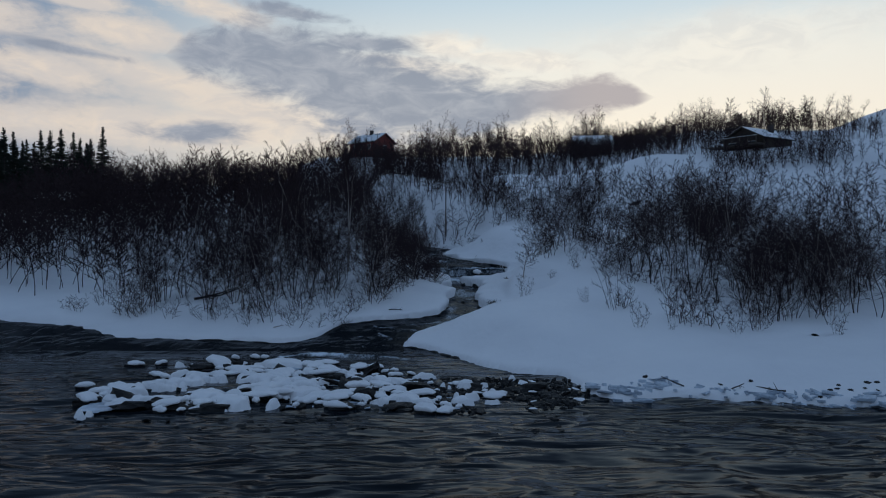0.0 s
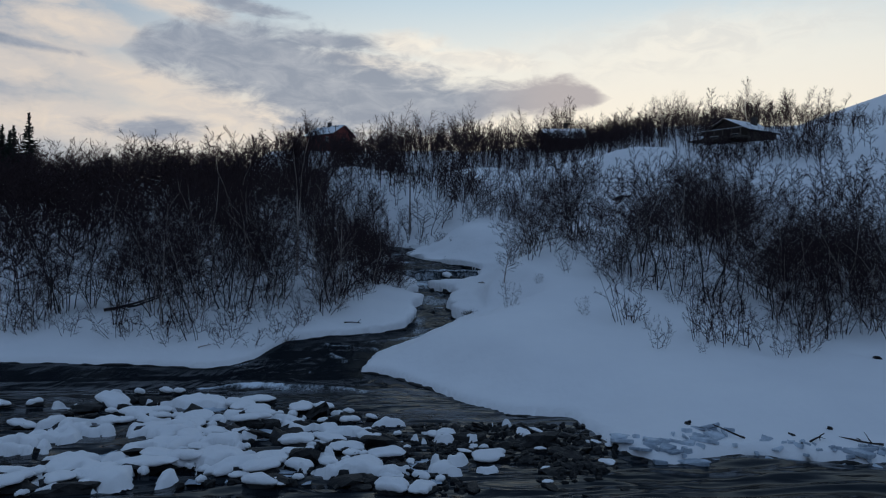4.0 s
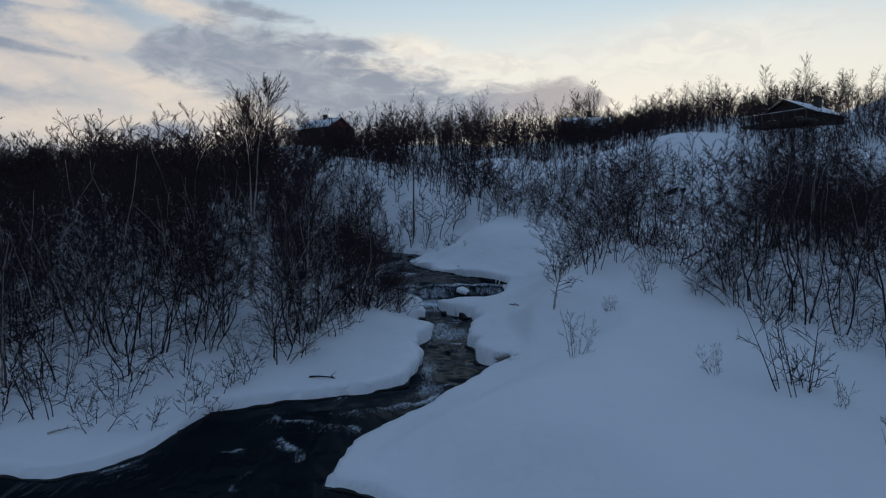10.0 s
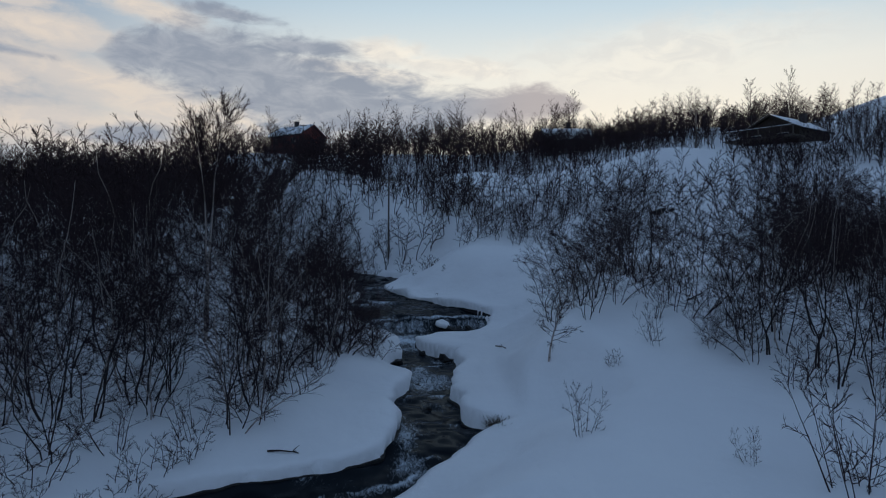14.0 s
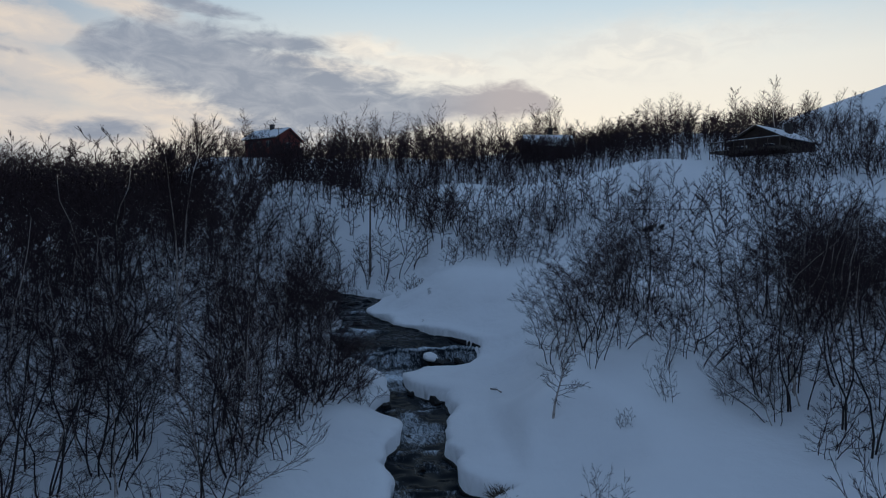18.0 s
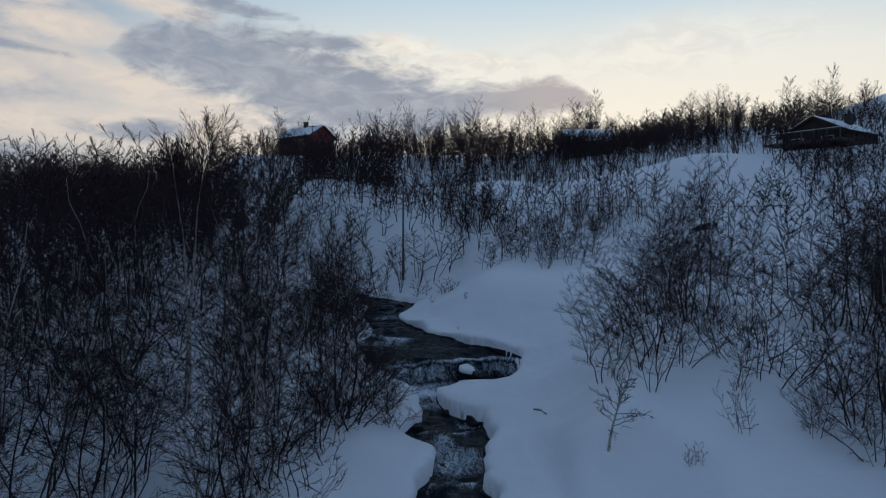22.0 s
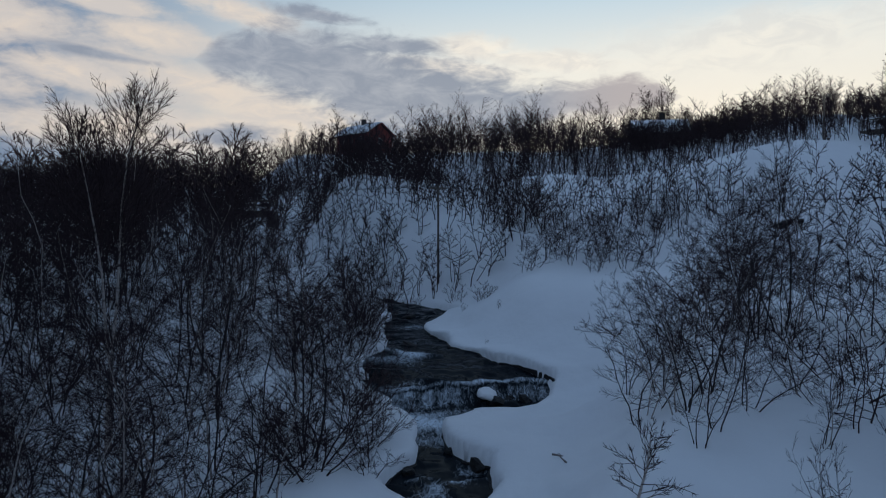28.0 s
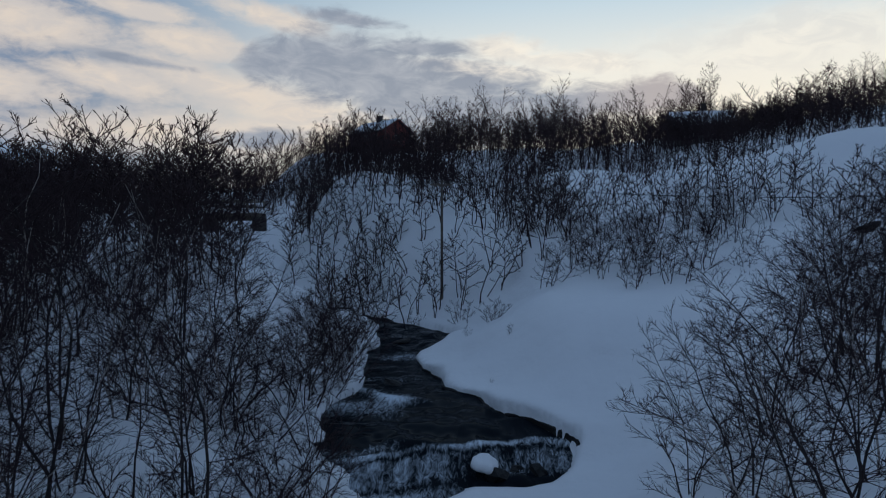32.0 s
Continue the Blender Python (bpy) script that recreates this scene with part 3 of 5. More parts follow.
CRESTS = [(-10.9, 19.1, -9.2, 19.7, 0.7, 1.5), (-9.3, 19.75, -7.4, 19.3, 1.0, 1.7), (-7.6, 19.2, -5.8, 19.0, 0.9, 1.6), (-5.9, 18.8, -4.0, 18.3, 0.6, 1.4), (-6.7, 26.4, -4.0, 25.2, 0.45, 1.2), (-7.6, 24.35, -6.95, 24.3, 0.2, 1.0), (-6.1, 24.9, -5.3, 23.2, 0.25, 1.0),
          (-6.5, 23.0, -6.65, 21.4, 0.2, 0.7), (-5.0, 26.2, -1.5, 28.1, 0.5, 1.0), (-11.0, 22.9, -9.6, 23.8, 0.3, 0.75), (-10.8, 22.2, -9.4, 23.2, 0.25, 0.7),
          (-2.3, 28.7, -0.8, 29.0, 0.45, 1.15), (-2.2, 31.9, -0.1, 31.7, 0.45, 1.15), (-2.1, 34.9, -0.2, 35.0, 0.6, 1.15), (-1.6, 37.3, 0.2, 37.5, 0.6, 1.15), (-2.1, 39.8, 0.6, 39.7, 0.5, 0.85), (-1.5, 42.0, -0.5, 42.3, 0.4, 0.8)]


def crest_foam(x, y):
    """Breaking waves: sharp on the upstream side, trailing off downstream."""
    out = np.zeros(len(x))
    for x0, y0, x1, y1, w, s in CRESTS:
        dx, dy = x1 - x0, y1 - y0
        n = math.hypot(dx, dy)
        side = 1 if dx > 0 else -1
        along = ((x - x0) * dx + (y - y0) * dy) / n
        d = side * ((x - x0) * dy - (y - y0) * dx) / n + 0.3 * value_noise(x, y, 1.9, 68) + 0.22 * value_noise(x, y, 0.8, 62) + 0.10 * value_noise(x, y, 0.3, 63)
        body = np.where(d > 0, np.exp(-np.clip(d, 0, 9) / w), np.exp(-(d / 0.07) ** 2))
        out = np.maximum(out, 0.8 * s * (0.8 + 0.45 * value_noise(x, y, 0.6, 69)) * body * sstep(along, -0.25, 0.25) * sstep(along, n + 0.25, n - 0.25))
    return out


def creek_foam(x, y):
    wob = value_noise(x, y, 1.5, 16)
    f = fall_line(x, y) + 0.3 * value_noise(x, y, 1.3, 19)
    column = 0.44 + 0.32 * value_noise(x + 0.3 * wob, 0.25 * y, 0.9, 18) + 0.22 * value_noise(x, 0.35 * y, 0.33, 67) + 0.35 * sstep(x, 0.2, -1.5)
    ledge = 0.95 * np.exp(-((f - 47.95) / 0.2) ** 2) * (0.75 + 0.4 * wob)
    curtain = 0.9 * sstep(f, 46.2, 47.0) * sstep(f, 47.95, 47.6) * column
    below = 1.05 * sstep(f, 41.6, 43.2) * sstep(f, 47.2, 46.0) * (0.72 + 0.4 * value_noise(x, y, 0.9, 22)) * sstep(x, 0.6, -0.4)
    mist = 0.55 * np.exp(-((f - 48.4) / 0.5) ** 2) * sstep(x, -1.2, -2.2)
    arc = np.abs(y - 52.0 + 0.55 * (x + 3.2) + 0.3 * wob)
    upper = (0.6 + 0.3 * wob) * np.exp(-(arc / 0.5) ** 2) * sstep(x, -0.3, -1.4) + (0.62 + 0.3 * wob) * np.exp(-((y - 50.6) / 1.5) ** 2) * sstep(x, -1.4, -2.6) + 0.6 * np.exp(-((y - 54.2) / 0.6) ** 2) * (0.6 + 0.5 * wob) + 0.6 * np.exp(-((y - 57.5) / 1.0) ** 2) * column
    steps = 0.62 * sstep(y, 26, 29) * sstep(y, 42.5, 40) * (0.15 + 1.1 * value_noise(x, 0.7 * y, 0.95, 17))
    return np.clip(np.maximum.reduce([ledge, curtain, below, mist, upper, steps, crest_foam(x, y)]), 0, 1.4)


river = grid_object("river_water", lines(-16, 16, 0.22, -700, 700), np.r_[lines(-9, 18.6, 0.1, -75, 18.5), 18.7], river_height, M_RIVER,
                    lambda x, y, sd: sd < 0.6)
set_foam(river, crest_foam)
tagged(river, "dark rippled river water reflecting the dusk sky", "river", kind="structure")
creek = grid_object("creek_water", lines(-13, 5, 0.11, -650, 5.1), lines(18.7, 66, 0.11, 18.7, 115), creek_height, M_CREEK, lambda x, y, sd: sd < 0.5)
set_foam(creek, creek_foam)
tagged(creek, "dark rushing creek water with white foam over rapids", "creek", kind="structure")

# ---- trees ----


def prisms(segs, sides=3):
    """Tapered rods as vertices and faces. segs: rows of x0 y0 z0 x1 y1 z1 r0 r1; with r1 below zero the rod ends in a point."""
    s = np.asarray(segs, float)
    s = np.concatenate([s[s[:, 7] >= 0], s[s[:, 7] < 0]])
    n = int((s[:, 7] >= 0).sum())
    a, b, r0, r1 = s[:, :3], s[:, 3:6], s[:, 6], s[:, 7]
    d = b - a
    d /= np.linalg.norm(d, axis=1, keepdims=True) + 1e-9
    ref = np.where(np.abs(d[:, 2:3]) > 0.9, [[1.0, 0, 0]], [[0, 0, 1.0]])
    u = np.cross(d, ref)
    u /= np.linalg.norm(u, axis=1, keepdims=True) + 1e-9
    v = np.cross(d, u)
    ang = np.arange(sides) * 2 * np.pi / sides
    ring = np.cos(ang)[None, :, None] * u[:, None] + np.sin(ang)[None, :, None] * v[:, None]
    low = a[:, None] + ring * r0[:, None, None]
    rods = np.concatenate([low[:n], b[:n, None] + ring[:n] * r1[:n, None, None]], 1).reshape(-1, 3)
    spikes = np.concatenate([low[n:], b[n:, None]], 1).reshape(-1, 3)
    i = np.arange(sides)
    j = (i + 1) % sides
    quads = (np.arange(n)[:, None, None] * 2 * sides + np.stack([i, j, j + sides, i + sides], -1)[None]).reshape(-1, 4)
    tris = (n * 2 * sides + np.arange(len(s) - n)[:, None, None] * (sides + 1) + np.stack([i, j, np.full(sides, sides)], -1)[None]).reshape(-1, 3)
    return np.concatenate([rods, spikes]), (quads, tris)


def tube(segs, sides=6):
    """One unbroken tapered tube along a chain of rods."""
    s = np.asarray(segs, float)
    pts = np.concatenate([s[:, :3], s[-1:, 3:6]])
    rad = np.r_[s[:, 6], s[-1, 7]]
    ang = np.arange(sides) * 2 * np.pi / sides
    d = np.gradient(pts, axis=0)
    d /= np.linalg.norm(d, axis=1, keepdims=True) + 1e-9
    ref = np.where(np.abs(d[:, 0:1]) > 0.9, [[0.0, 1.0, 0]], [[1.0, 0, 0]])
    u = ref - d * (ref * d).sum(1, keepdims=True)
    u /= np.linalg.norm(u, axis=1, keepdims=True)
    v = np.cross(d, u)
    ring = pts[:, None] + (np.cos(ang)[None, :, None] * u[:, None] + np.sin(ang)[None, :, None] * v[:, None]) * rad[:, None, None]
    i = np.arange(sides)
    j = (i + 1) % sides
    q = (np.arange(len(s))[:, None, None] * sides + np.stack([i, j, j + sides, i + sides], -1)[None]).reshape(-1, 4)
    return ring.reshape(-1, 3), q


def unit(v):
    return v / (np.linalg.norm(v) + 1e-9)


def rod(segs, p, d, length, r0, r1, n, rng, wander=0.15, rise=0.0):
    """A crooked rod of n pieces; returns its points."""
    pts = [p]
    for i in range(n):
        d = unit(d + rng.normal(0, wander, 3) + np.array([0, 0, rise]))
        q = p + d * length / n
        segs.append((*p, *q, r0 + (r1 - r0) * i / n, r0 + (r1 - r0) * (i + 1) / n))
        p = q
        pts.append(p)
    return pts


def grow(rng, h, stems, lean, branches, subs, twigs, thick, low=0.3, fine=0.005, width=0.26, crook=0.1, parts_n=3, steep=1.0, rise=0.09, top=0.75):
    """The rods of each stem, and the rods of the crown, of a bare tree at the origin: stems, limbs, side shoots and twigs."""
    trunks, crown = [], []
    turn0 = rng.uniform(0, 2 * np.pi)
    for s in range(stems):
        trunk = []
        az = turn0 + 2 * np.pi * (s + rng.uniform(-0.3, 0.3)) / stems
        ln = radians(lean) * (rng.uniform(0.5, 1.4) if stems > 1 else rng.uniform(0, 0.6))
        d = np.array([np.sin(ln) * np.cos(az), np.sin(ln) * np.sin(az), np.cos(ln)])
        hs = h * (rng.uniform(0.62, 1.0) if s else 1.0)
        p0 = np.array([np.cos(az), np.sin(az), 0]) * (0.09 * (stems - 1) ** 0.5) - np.array([0, 0, 0.35])
        pts = rod(trunk, p0, d, hs + 0.3, thick * rng.uniform(0.75, 1.15), thick * 0.16, 7, rng, crook, 0.035)
        ahead = rng.uniform(0, 6.28)
        for b in range(branches):
            u = (b + rng.uniform(0, 1)) / branches
            t = low + (0.985 - low) * u
            f = min(t * 7, 6.99)
            i = int(f)
            p = pts[i] + (pts[i + 1] - pts[i]) * (f - i)
            sd = unit(pts[i + 1] - pts[i])
            ahead += 2.4 + rng.normal(0, 0.5)
            out = np.array([np.cos(ahead), np.sin(ahead), 0])
            bd = unit(out + sd * steep * rng.uniform(0.3, 0.9) * (0.6 + 0.8 * u))
            round_crown = 0.30 + 0.70 * math.sin(math.pi * min(1.0, 0.22 + top * u))
            length = h * width * round_crown * rng.uniform(0.6, 1.2) + 0.15
            bp = rod(crown, p, bd, length, thick * 0.15 * (1 - 0.6 * t) + fine * 0.7, fine * 0.7, parts_n, rng, 0.15, rise)
            for w in range(subs):
                f2 = (0.18 + 0.81 * (w + rng.random()) / subs) * parts_n
                k = min(int(f2), parts_n - 1)
                q = bp[k] + (bp[k + 1] - bp[k]) * (f2 - k)
                axis = unit(bp[k + 1] - bp[k])
                side = unit(np.cross(axis, rng.normal(0, 1, 3)))
                sdir = unit(axis + side * rng.uniform(0.45, 0.95) + np.array([0, 0, 0.16]))
                sl = (0.17 + 0.4 * length * (1.05 - f2 / parts_n)) * rng.uniform(0.6, 1.25) * min(1.0, 0.4 + h / 6)
                end = q + sdir * sl
                crown.append((*q, *end, fine * 1.05, -1))
                for _ in range(twigs):
                    g = rng.uniform(0.2, 0.9)
                    tw = unit(sdir + rng.normal(0, 0.5, 3) + np.array([0, 0, 0.12]))
                    o = q + sdir * sl * g
                    crown.append((*o, *(o + tw * rng.uniform(0.35, 0.8) * sl), fine * 0.85, -1))
        trunks.append(trunk)
    return trunks, crown


def make_tree(name, label, category, group, seed, bark=None, **kw):
    rng = np.random.default_rng(seed)
    trunk, crown = grow(rng, **kw)
    top = new(name)
    for stem in trunk:
        v, q = tube(stem)
        quads_object("trunk", v, q, bark or M_BARK, top)
    v, q = prisms(crown, 3)
    quads_object("crown", v, q, M_TWIG, top)
    return tagged(top, label, category, group)


def plant(kinds, x, y, size, rng, sink=0.05, slim=1.0):
    t = copy_thing(kinds[int(rng.integers(len(kinds)))], Matrix.LocRotScale((x, y, height_at(x, y) - sink), Euler((rng.normal(0, 0.03), rng.normal(0, 0.03), rng.uniform(0, 6.28))), (1, 1, 1)))
    t.scale = (size * slim * rng.uniform(0.9, 1.1),) * 2 + (size,)
    return t


def scatter(rng, n, x0, x1, y0, y1, ok, gap):
    """Points on the plan that keep a gap and pass the test."""
    pts = []
    for _ in range(n * 50):
        if len(pts) >= n:
            break
        x, y = rng.uniform(x0, x1), rng.uniform(y0, y1)
        if ok(x, y, rng) and all((x - a) ** 2 + (y - b) ** 2 > gap * gap for a, b in pts):
            pts.append((x, y))
    return pts


def shore_at(x, y):
    return float(shore(np.array([x]), np.array([y]))[0])


def patchy(x, y, scale=6.0, seed=21):
    return float(value_noise(np.array([x]), np.array([y]), scale, seed)[0])


BIRCH_LABEL = "bare dark-stemmed birch with fine twigs standing in snow"
birch_kinds = [make_tree("birch_tree", BIRCH_LABEL, "birch tree", "birches on the snowy banks", 100 + i, h=h, stems=st, lean=ln, branches=br, subs=8, twigs=2, thick=th, low=lo, fine=0.0074, width=w, crook=0.16, parts_n=2)
               for i, (h, st, ln, br, th, lo, w) in enumerate([(6.6, 3, 12, 20, 0.038, 0.28, 0.22), (5.6, 4, 16, 15, 0.033, 0.25, 0.23), (7.2, 2, 8, 29, 0.044, 0.32, 0.22), (5.0, 5, 22, 13, 0.028, 0.22, 0.25),
                                                                (6.0, 3, 15, 20, 0.036, 0.27, 0.24), (6.9, 2, 9, 29, 0.042, 0.32, 0.22), (4.6, 4, 23, 15, 0.028, 0.2, 0.27)])]
shrub_kinds = [make_tree("willow_shrub", "low bare willow shrub of many thin stems in snow", "shrub", "willow shrubs in the snow", 200 + i, bark=M_TWIG, h=h, stems=st, lean=22, branches=6, subs=4, twigs=2,
                         thick=0.018, low=0.28, fine=0.0068, width=0.26, crook=0.14) for i, (h, st) in enumerate([(1.5, 6), (1.2, 4), (1.9, 7), (0.9, 5)])]
bush_kinds = [make_tree("creek_bush", "spreading bare bush leaning over the creek", "bush", "bushes along the creek", 250 + i, bark=M_TWIG, h=h, stems=5, lean=36, branches=9, subs=6, twigs=3,
                        thick=0.028, low=0.2, fine=0.0072, width=0.36, crook=0.18) for i, h in enumerate([2.4, 3.0, 2.0])]
for t in birch_kinds + shrub_kinds + bush_kinds:
    t.location = (0, -400, -60)

def lane(x, y):
    """The open strip of snow that runs up the valley to the footbridge."""
    return 0.8 - 0.35 * (y - 26) < x and y > 36


def field(x, y):
    """The open snow field beyond the footbridge."""
    return 80 < y < 134 and 1 - 0.40 * (y - 26) < x < -0.25 * (y - 26)


rng = np.random.default_rng(5)
EDGE_L = lambda y: np.interp(y, [24, 26, 30, 35, 40, 46, 52, 59, 62, 66, 72], [-9.8, -9.0, -6.6, -4.9, -4.2, -4.9, -5.6, -7.2, -10.5, -15, -20])
EDGE_R = lambda y: np.interp(y, [15, 17, 20, 24, 28, 30, 34, 38, 44, 50, 57, 62], [16, 12, 10.5, 11.0, 10.2, 9.6, 9.9, 9.6, 7.6, 6.8, 6.0, 5.0])

left_spots = scatter(rng, 112, -22, -3.8, 25.2, 53, lambda x, y, r: x < EDGE_L(y) and shore_at(x, y) > 2.0 - 0.05 * (y - 25) + 1.2 * r.random() and (x > -16 or y < 44) and patchy(x, y, 3.4, 28) > -0.42, 0.85)
for x, y in left_spots:
    rim = min(1.0, 0.62 + 0.13 * (y - 24)) * (0.62 + 0.38 * min(1, (EDGE_L(y) - x) / 2.5) if y > 40 else 1.0)
    size = rim * rng.uniform(0.72, 1.08)
    plant(birch_kinds, x, y, min(size, max(0.35, (8.4 - height_at(x, y)) / 6.2)) if lane(x, y) else size, rng)
for x, y in scatter(rng, 7, -13, -5.5, 30, 37, lambda x, y, r: x < EDGE_L(y) - 0.4, 1.1):
    plant(birch_kinds, x, y, rng.uniform(0.6, 0.85), rng)
right_spots = scatter(rng, 104, 5, 24, 17, 47, lambda x, y, r: x > EDGE_R(y) and patchy(x, y, 4.2, 26) > -0.3 and r.random() < (0.2 + 0.08 * (y - 17)) * (1 if x < 19 else 0.5), 0.72)
for x, y in right_spots:
    plant(birch_kinds, x, y, rng.uniform(0.62, 0.98) * min(1, 0.5 + 0.05 * (y - 15)), rng)
for x, y in scatter(rng, 46, 11.5, 27, 19, 33, lambda x, y, r: x > EDGE_R(y) + 0.8 and patchy(x, y, 3.6, 30) > -0.15, 0.8):
    plant(birch_kinds, x, y, rng.uniform(0.7, 1.0) * min(1, 0.6 + 0.05 * (y - 17)), rng)
for x, y in scatter(rng, 16, 12.5, 20, 33, 43, lambda x, y, r: True, 0.9):
    plant(birch_kinds, x, y, rng.uniform(0.75, 1.0), rng)
# the clump above the creek bend
for x, y, s in [(4.9, 34.2, 0.5), (5.5, 34.9, 0.62), (5.1, 36.2, 0.78), (6.0, 37.2, 0.85), (4.6, 38.0, 0.75), (6.6, 35.9, 0.6), (5.4, 39.4, 0.7), (7.2, 38.6, 0.8), (8.1, 36.9, 0.62), (4.9, 41.0, 0.6), (6.4, 41.5, 0.75), (7.6, 34.2, 0.42), (9.1, 30.0, 0.55), (8.4, 31.5, 0.42), (9.8, 31.2, 0.6)]:
    plant(birch_kinds, x, y, s, rng)
slope_spots = scatter(rng, 22, -9, 14, 58.5, 68, lambda x, y, r: x > np.interp(y, [58, 62, 66, 72], [4.5, -1.5, -5, -9]) and patchy(x, y, 4.0, 23) > -0.1, 1.0)
for x, y in slope_spots:
    plant(birch_kinds, x, y, rng.uniform(0.38, 0.62), rng)

# single trees that stand out
lone = make_tree("young_birch", "small single-stemmed bare birch alone in snow", "birch tree", "", 301, h=2.15, stems=1, lean=16, branches=20, subs=6, twigs=4, thick=0.045, low=0.4, width=0.36, crook=0.12, fine=0.0075, steep=1.0)
lone.matrix_world = pose(3.06, 32.6, height_at(3.06, 32.6), 0, 0, 40)
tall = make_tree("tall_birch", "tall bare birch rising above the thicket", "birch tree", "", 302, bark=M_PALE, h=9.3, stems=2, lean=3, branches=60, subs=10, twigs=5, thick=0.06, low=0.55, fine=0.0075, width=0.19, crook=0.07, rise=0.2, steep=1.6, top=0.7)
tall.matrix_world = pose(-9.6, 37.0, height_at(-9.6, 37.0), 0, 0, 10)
for i, (x, y, h, st) in enumerate([(39.5, 87, 7.6, 3), (44.6, 88, 8.6, 1), (25.5, 113, 8.4, 3), (24.0, 115, 7.6, 2)]):
    t = make_tree("garden_birch", "tall slender bare birch behind a cottage", "birch tree", "birches beside the houses", 310 + i, h=h, stems=st, lean=9, branches=26, subs=6, twigs=3, thick=0.06, low=0.42, fine=0.013, width=0.21, crook=0.07, rise=0.14, steep=1.3)
    t.matrix_world = pose(x, y, height_at(x, y), 0, 0, 60 * i)

# shrubs and saplings
for x, y, s in [(2.3, 25.5, 0.9), (5.6, 23.5, 0.62), (7.0, 22.0, 2.0), (7.6, 22.5, 1.6), (9.3, 19.2, 1.9), (4.85, 31.0, 0.8), (7.2, 18.3, 1.1), (11.5, 17.0, 1.2), (15.0, 19.2, 1.5), (16.2, 16.7, 1.0), (12.7, 17.6, 1.3), (9.8, 18.6, 2.1), (10.6, 19.4, 2.3), (7.7, 21.1, 0.8),
                (1.5, 55.8, 0.55), (-0.3, 58.6, 0.45), (-3.1, 63.8, 1.0), (0.8, 52.8, 0.3), (6.6, 31.8, 1.0), (13.6, 18.4, 1.5), (8.6, 17.5, 0.5), (17.5, 20.3, 1.4), (14.2, 21.0, 1.6)]:
    plant(shrub_kinds, x, y, s * 0.85, rng, slim=0.62)
for x, y in scatter(rng, 38, -26, -4, 24.3, 40, lambda x, y, r: -1.6 < x - EDGE_L(y) < 0.3 or (1.6 < shore_at(x, y) < 3.4 and x < -10), 0.7):
    plant(shrub_kinds, x, y, rng.uniform(0.7, 1.3), rng)
for x, y in scatter(rng, 34, 5, 26, 17, 44, lambda x, y, r: -1.2 < x - EDGE_R(y) < 2.5, 1.0):
    plant(shrub_kinds, x, y, rng.uniform(0.6, 1.4), rng)
for x, y in scatter(rng, 40, -6, 16, 57.5, 70, lambda x, y, r: x > np.interp(y, [58, 62, 66, 72], [4.5, -1.5, -5, -9]), 0.8):
    plant(shrub_kinds, x, y, rng.uniform(0.8, 1.6), rng)
# bushes that lean over the upper creek
for x, y in scatter(rng, 32, -8.5, -2.6, 36, 62, lambda x, y, r: 0.35 < shore_at(x, y) < 2.8 and x < EDGE_L(y) + 1.6, 0.6):
    plant(bush_kinds, x, y, rng.uniform(0.7, 1.2), rng)
for t in birch_kinds + shrub_kinds + bush_kinds:
    for o in (*t.children_recursive, t):
        bpy.data.objects.remove(o)


def far_tree(rng, spikes, fine):
    """A slender tree for the distance, six metres high: a stem, rising limbs in a round crown, fine shoots."""
    segs = []
    pts = rod(segs, np.array([0, 0, -0.3]), np.array([0, 0, 1.0]), 5.6, 0.035, 0.012, 4, rng, 0.13, 0.04)
    spread, low = rng.uniform(0.75, 1.25), rng.uniform(0.15, 0.4)
    for i in range(spikes):
        u = (i + rng.random()) / spikes
        f = min((low + (0.98 - low) * u) * 4, 3.99)
        k = int(f)
        p = pts[k] + (pts[k + 1] - pts[k]) * (f - k)
        a = rng.uniform(0, 6.28)
        d = unit(np.array([np.cos(a), np.sin(a), rng.uniform(0.3, 1.0) * (0.75 + 0.8 * u)]))
        length = (0.3 + 0.95 * math.sin(math.pi * (0.25 + 0.68 * u))) * rng.uniform(0.65, 1.2) * spread
        segs.append((*p, *(p + d * length), fine, -1))
        for _ in range(4):
            q = p + d * length * rng.uniform(0.3, 0.98)
            segs.append((*q, *(q + unit(d + rng.normal(0, 0.6, 3)) * length * rng.uniform(0.25, 0.5)), fine * 0.7, -1))
    return [segs], []


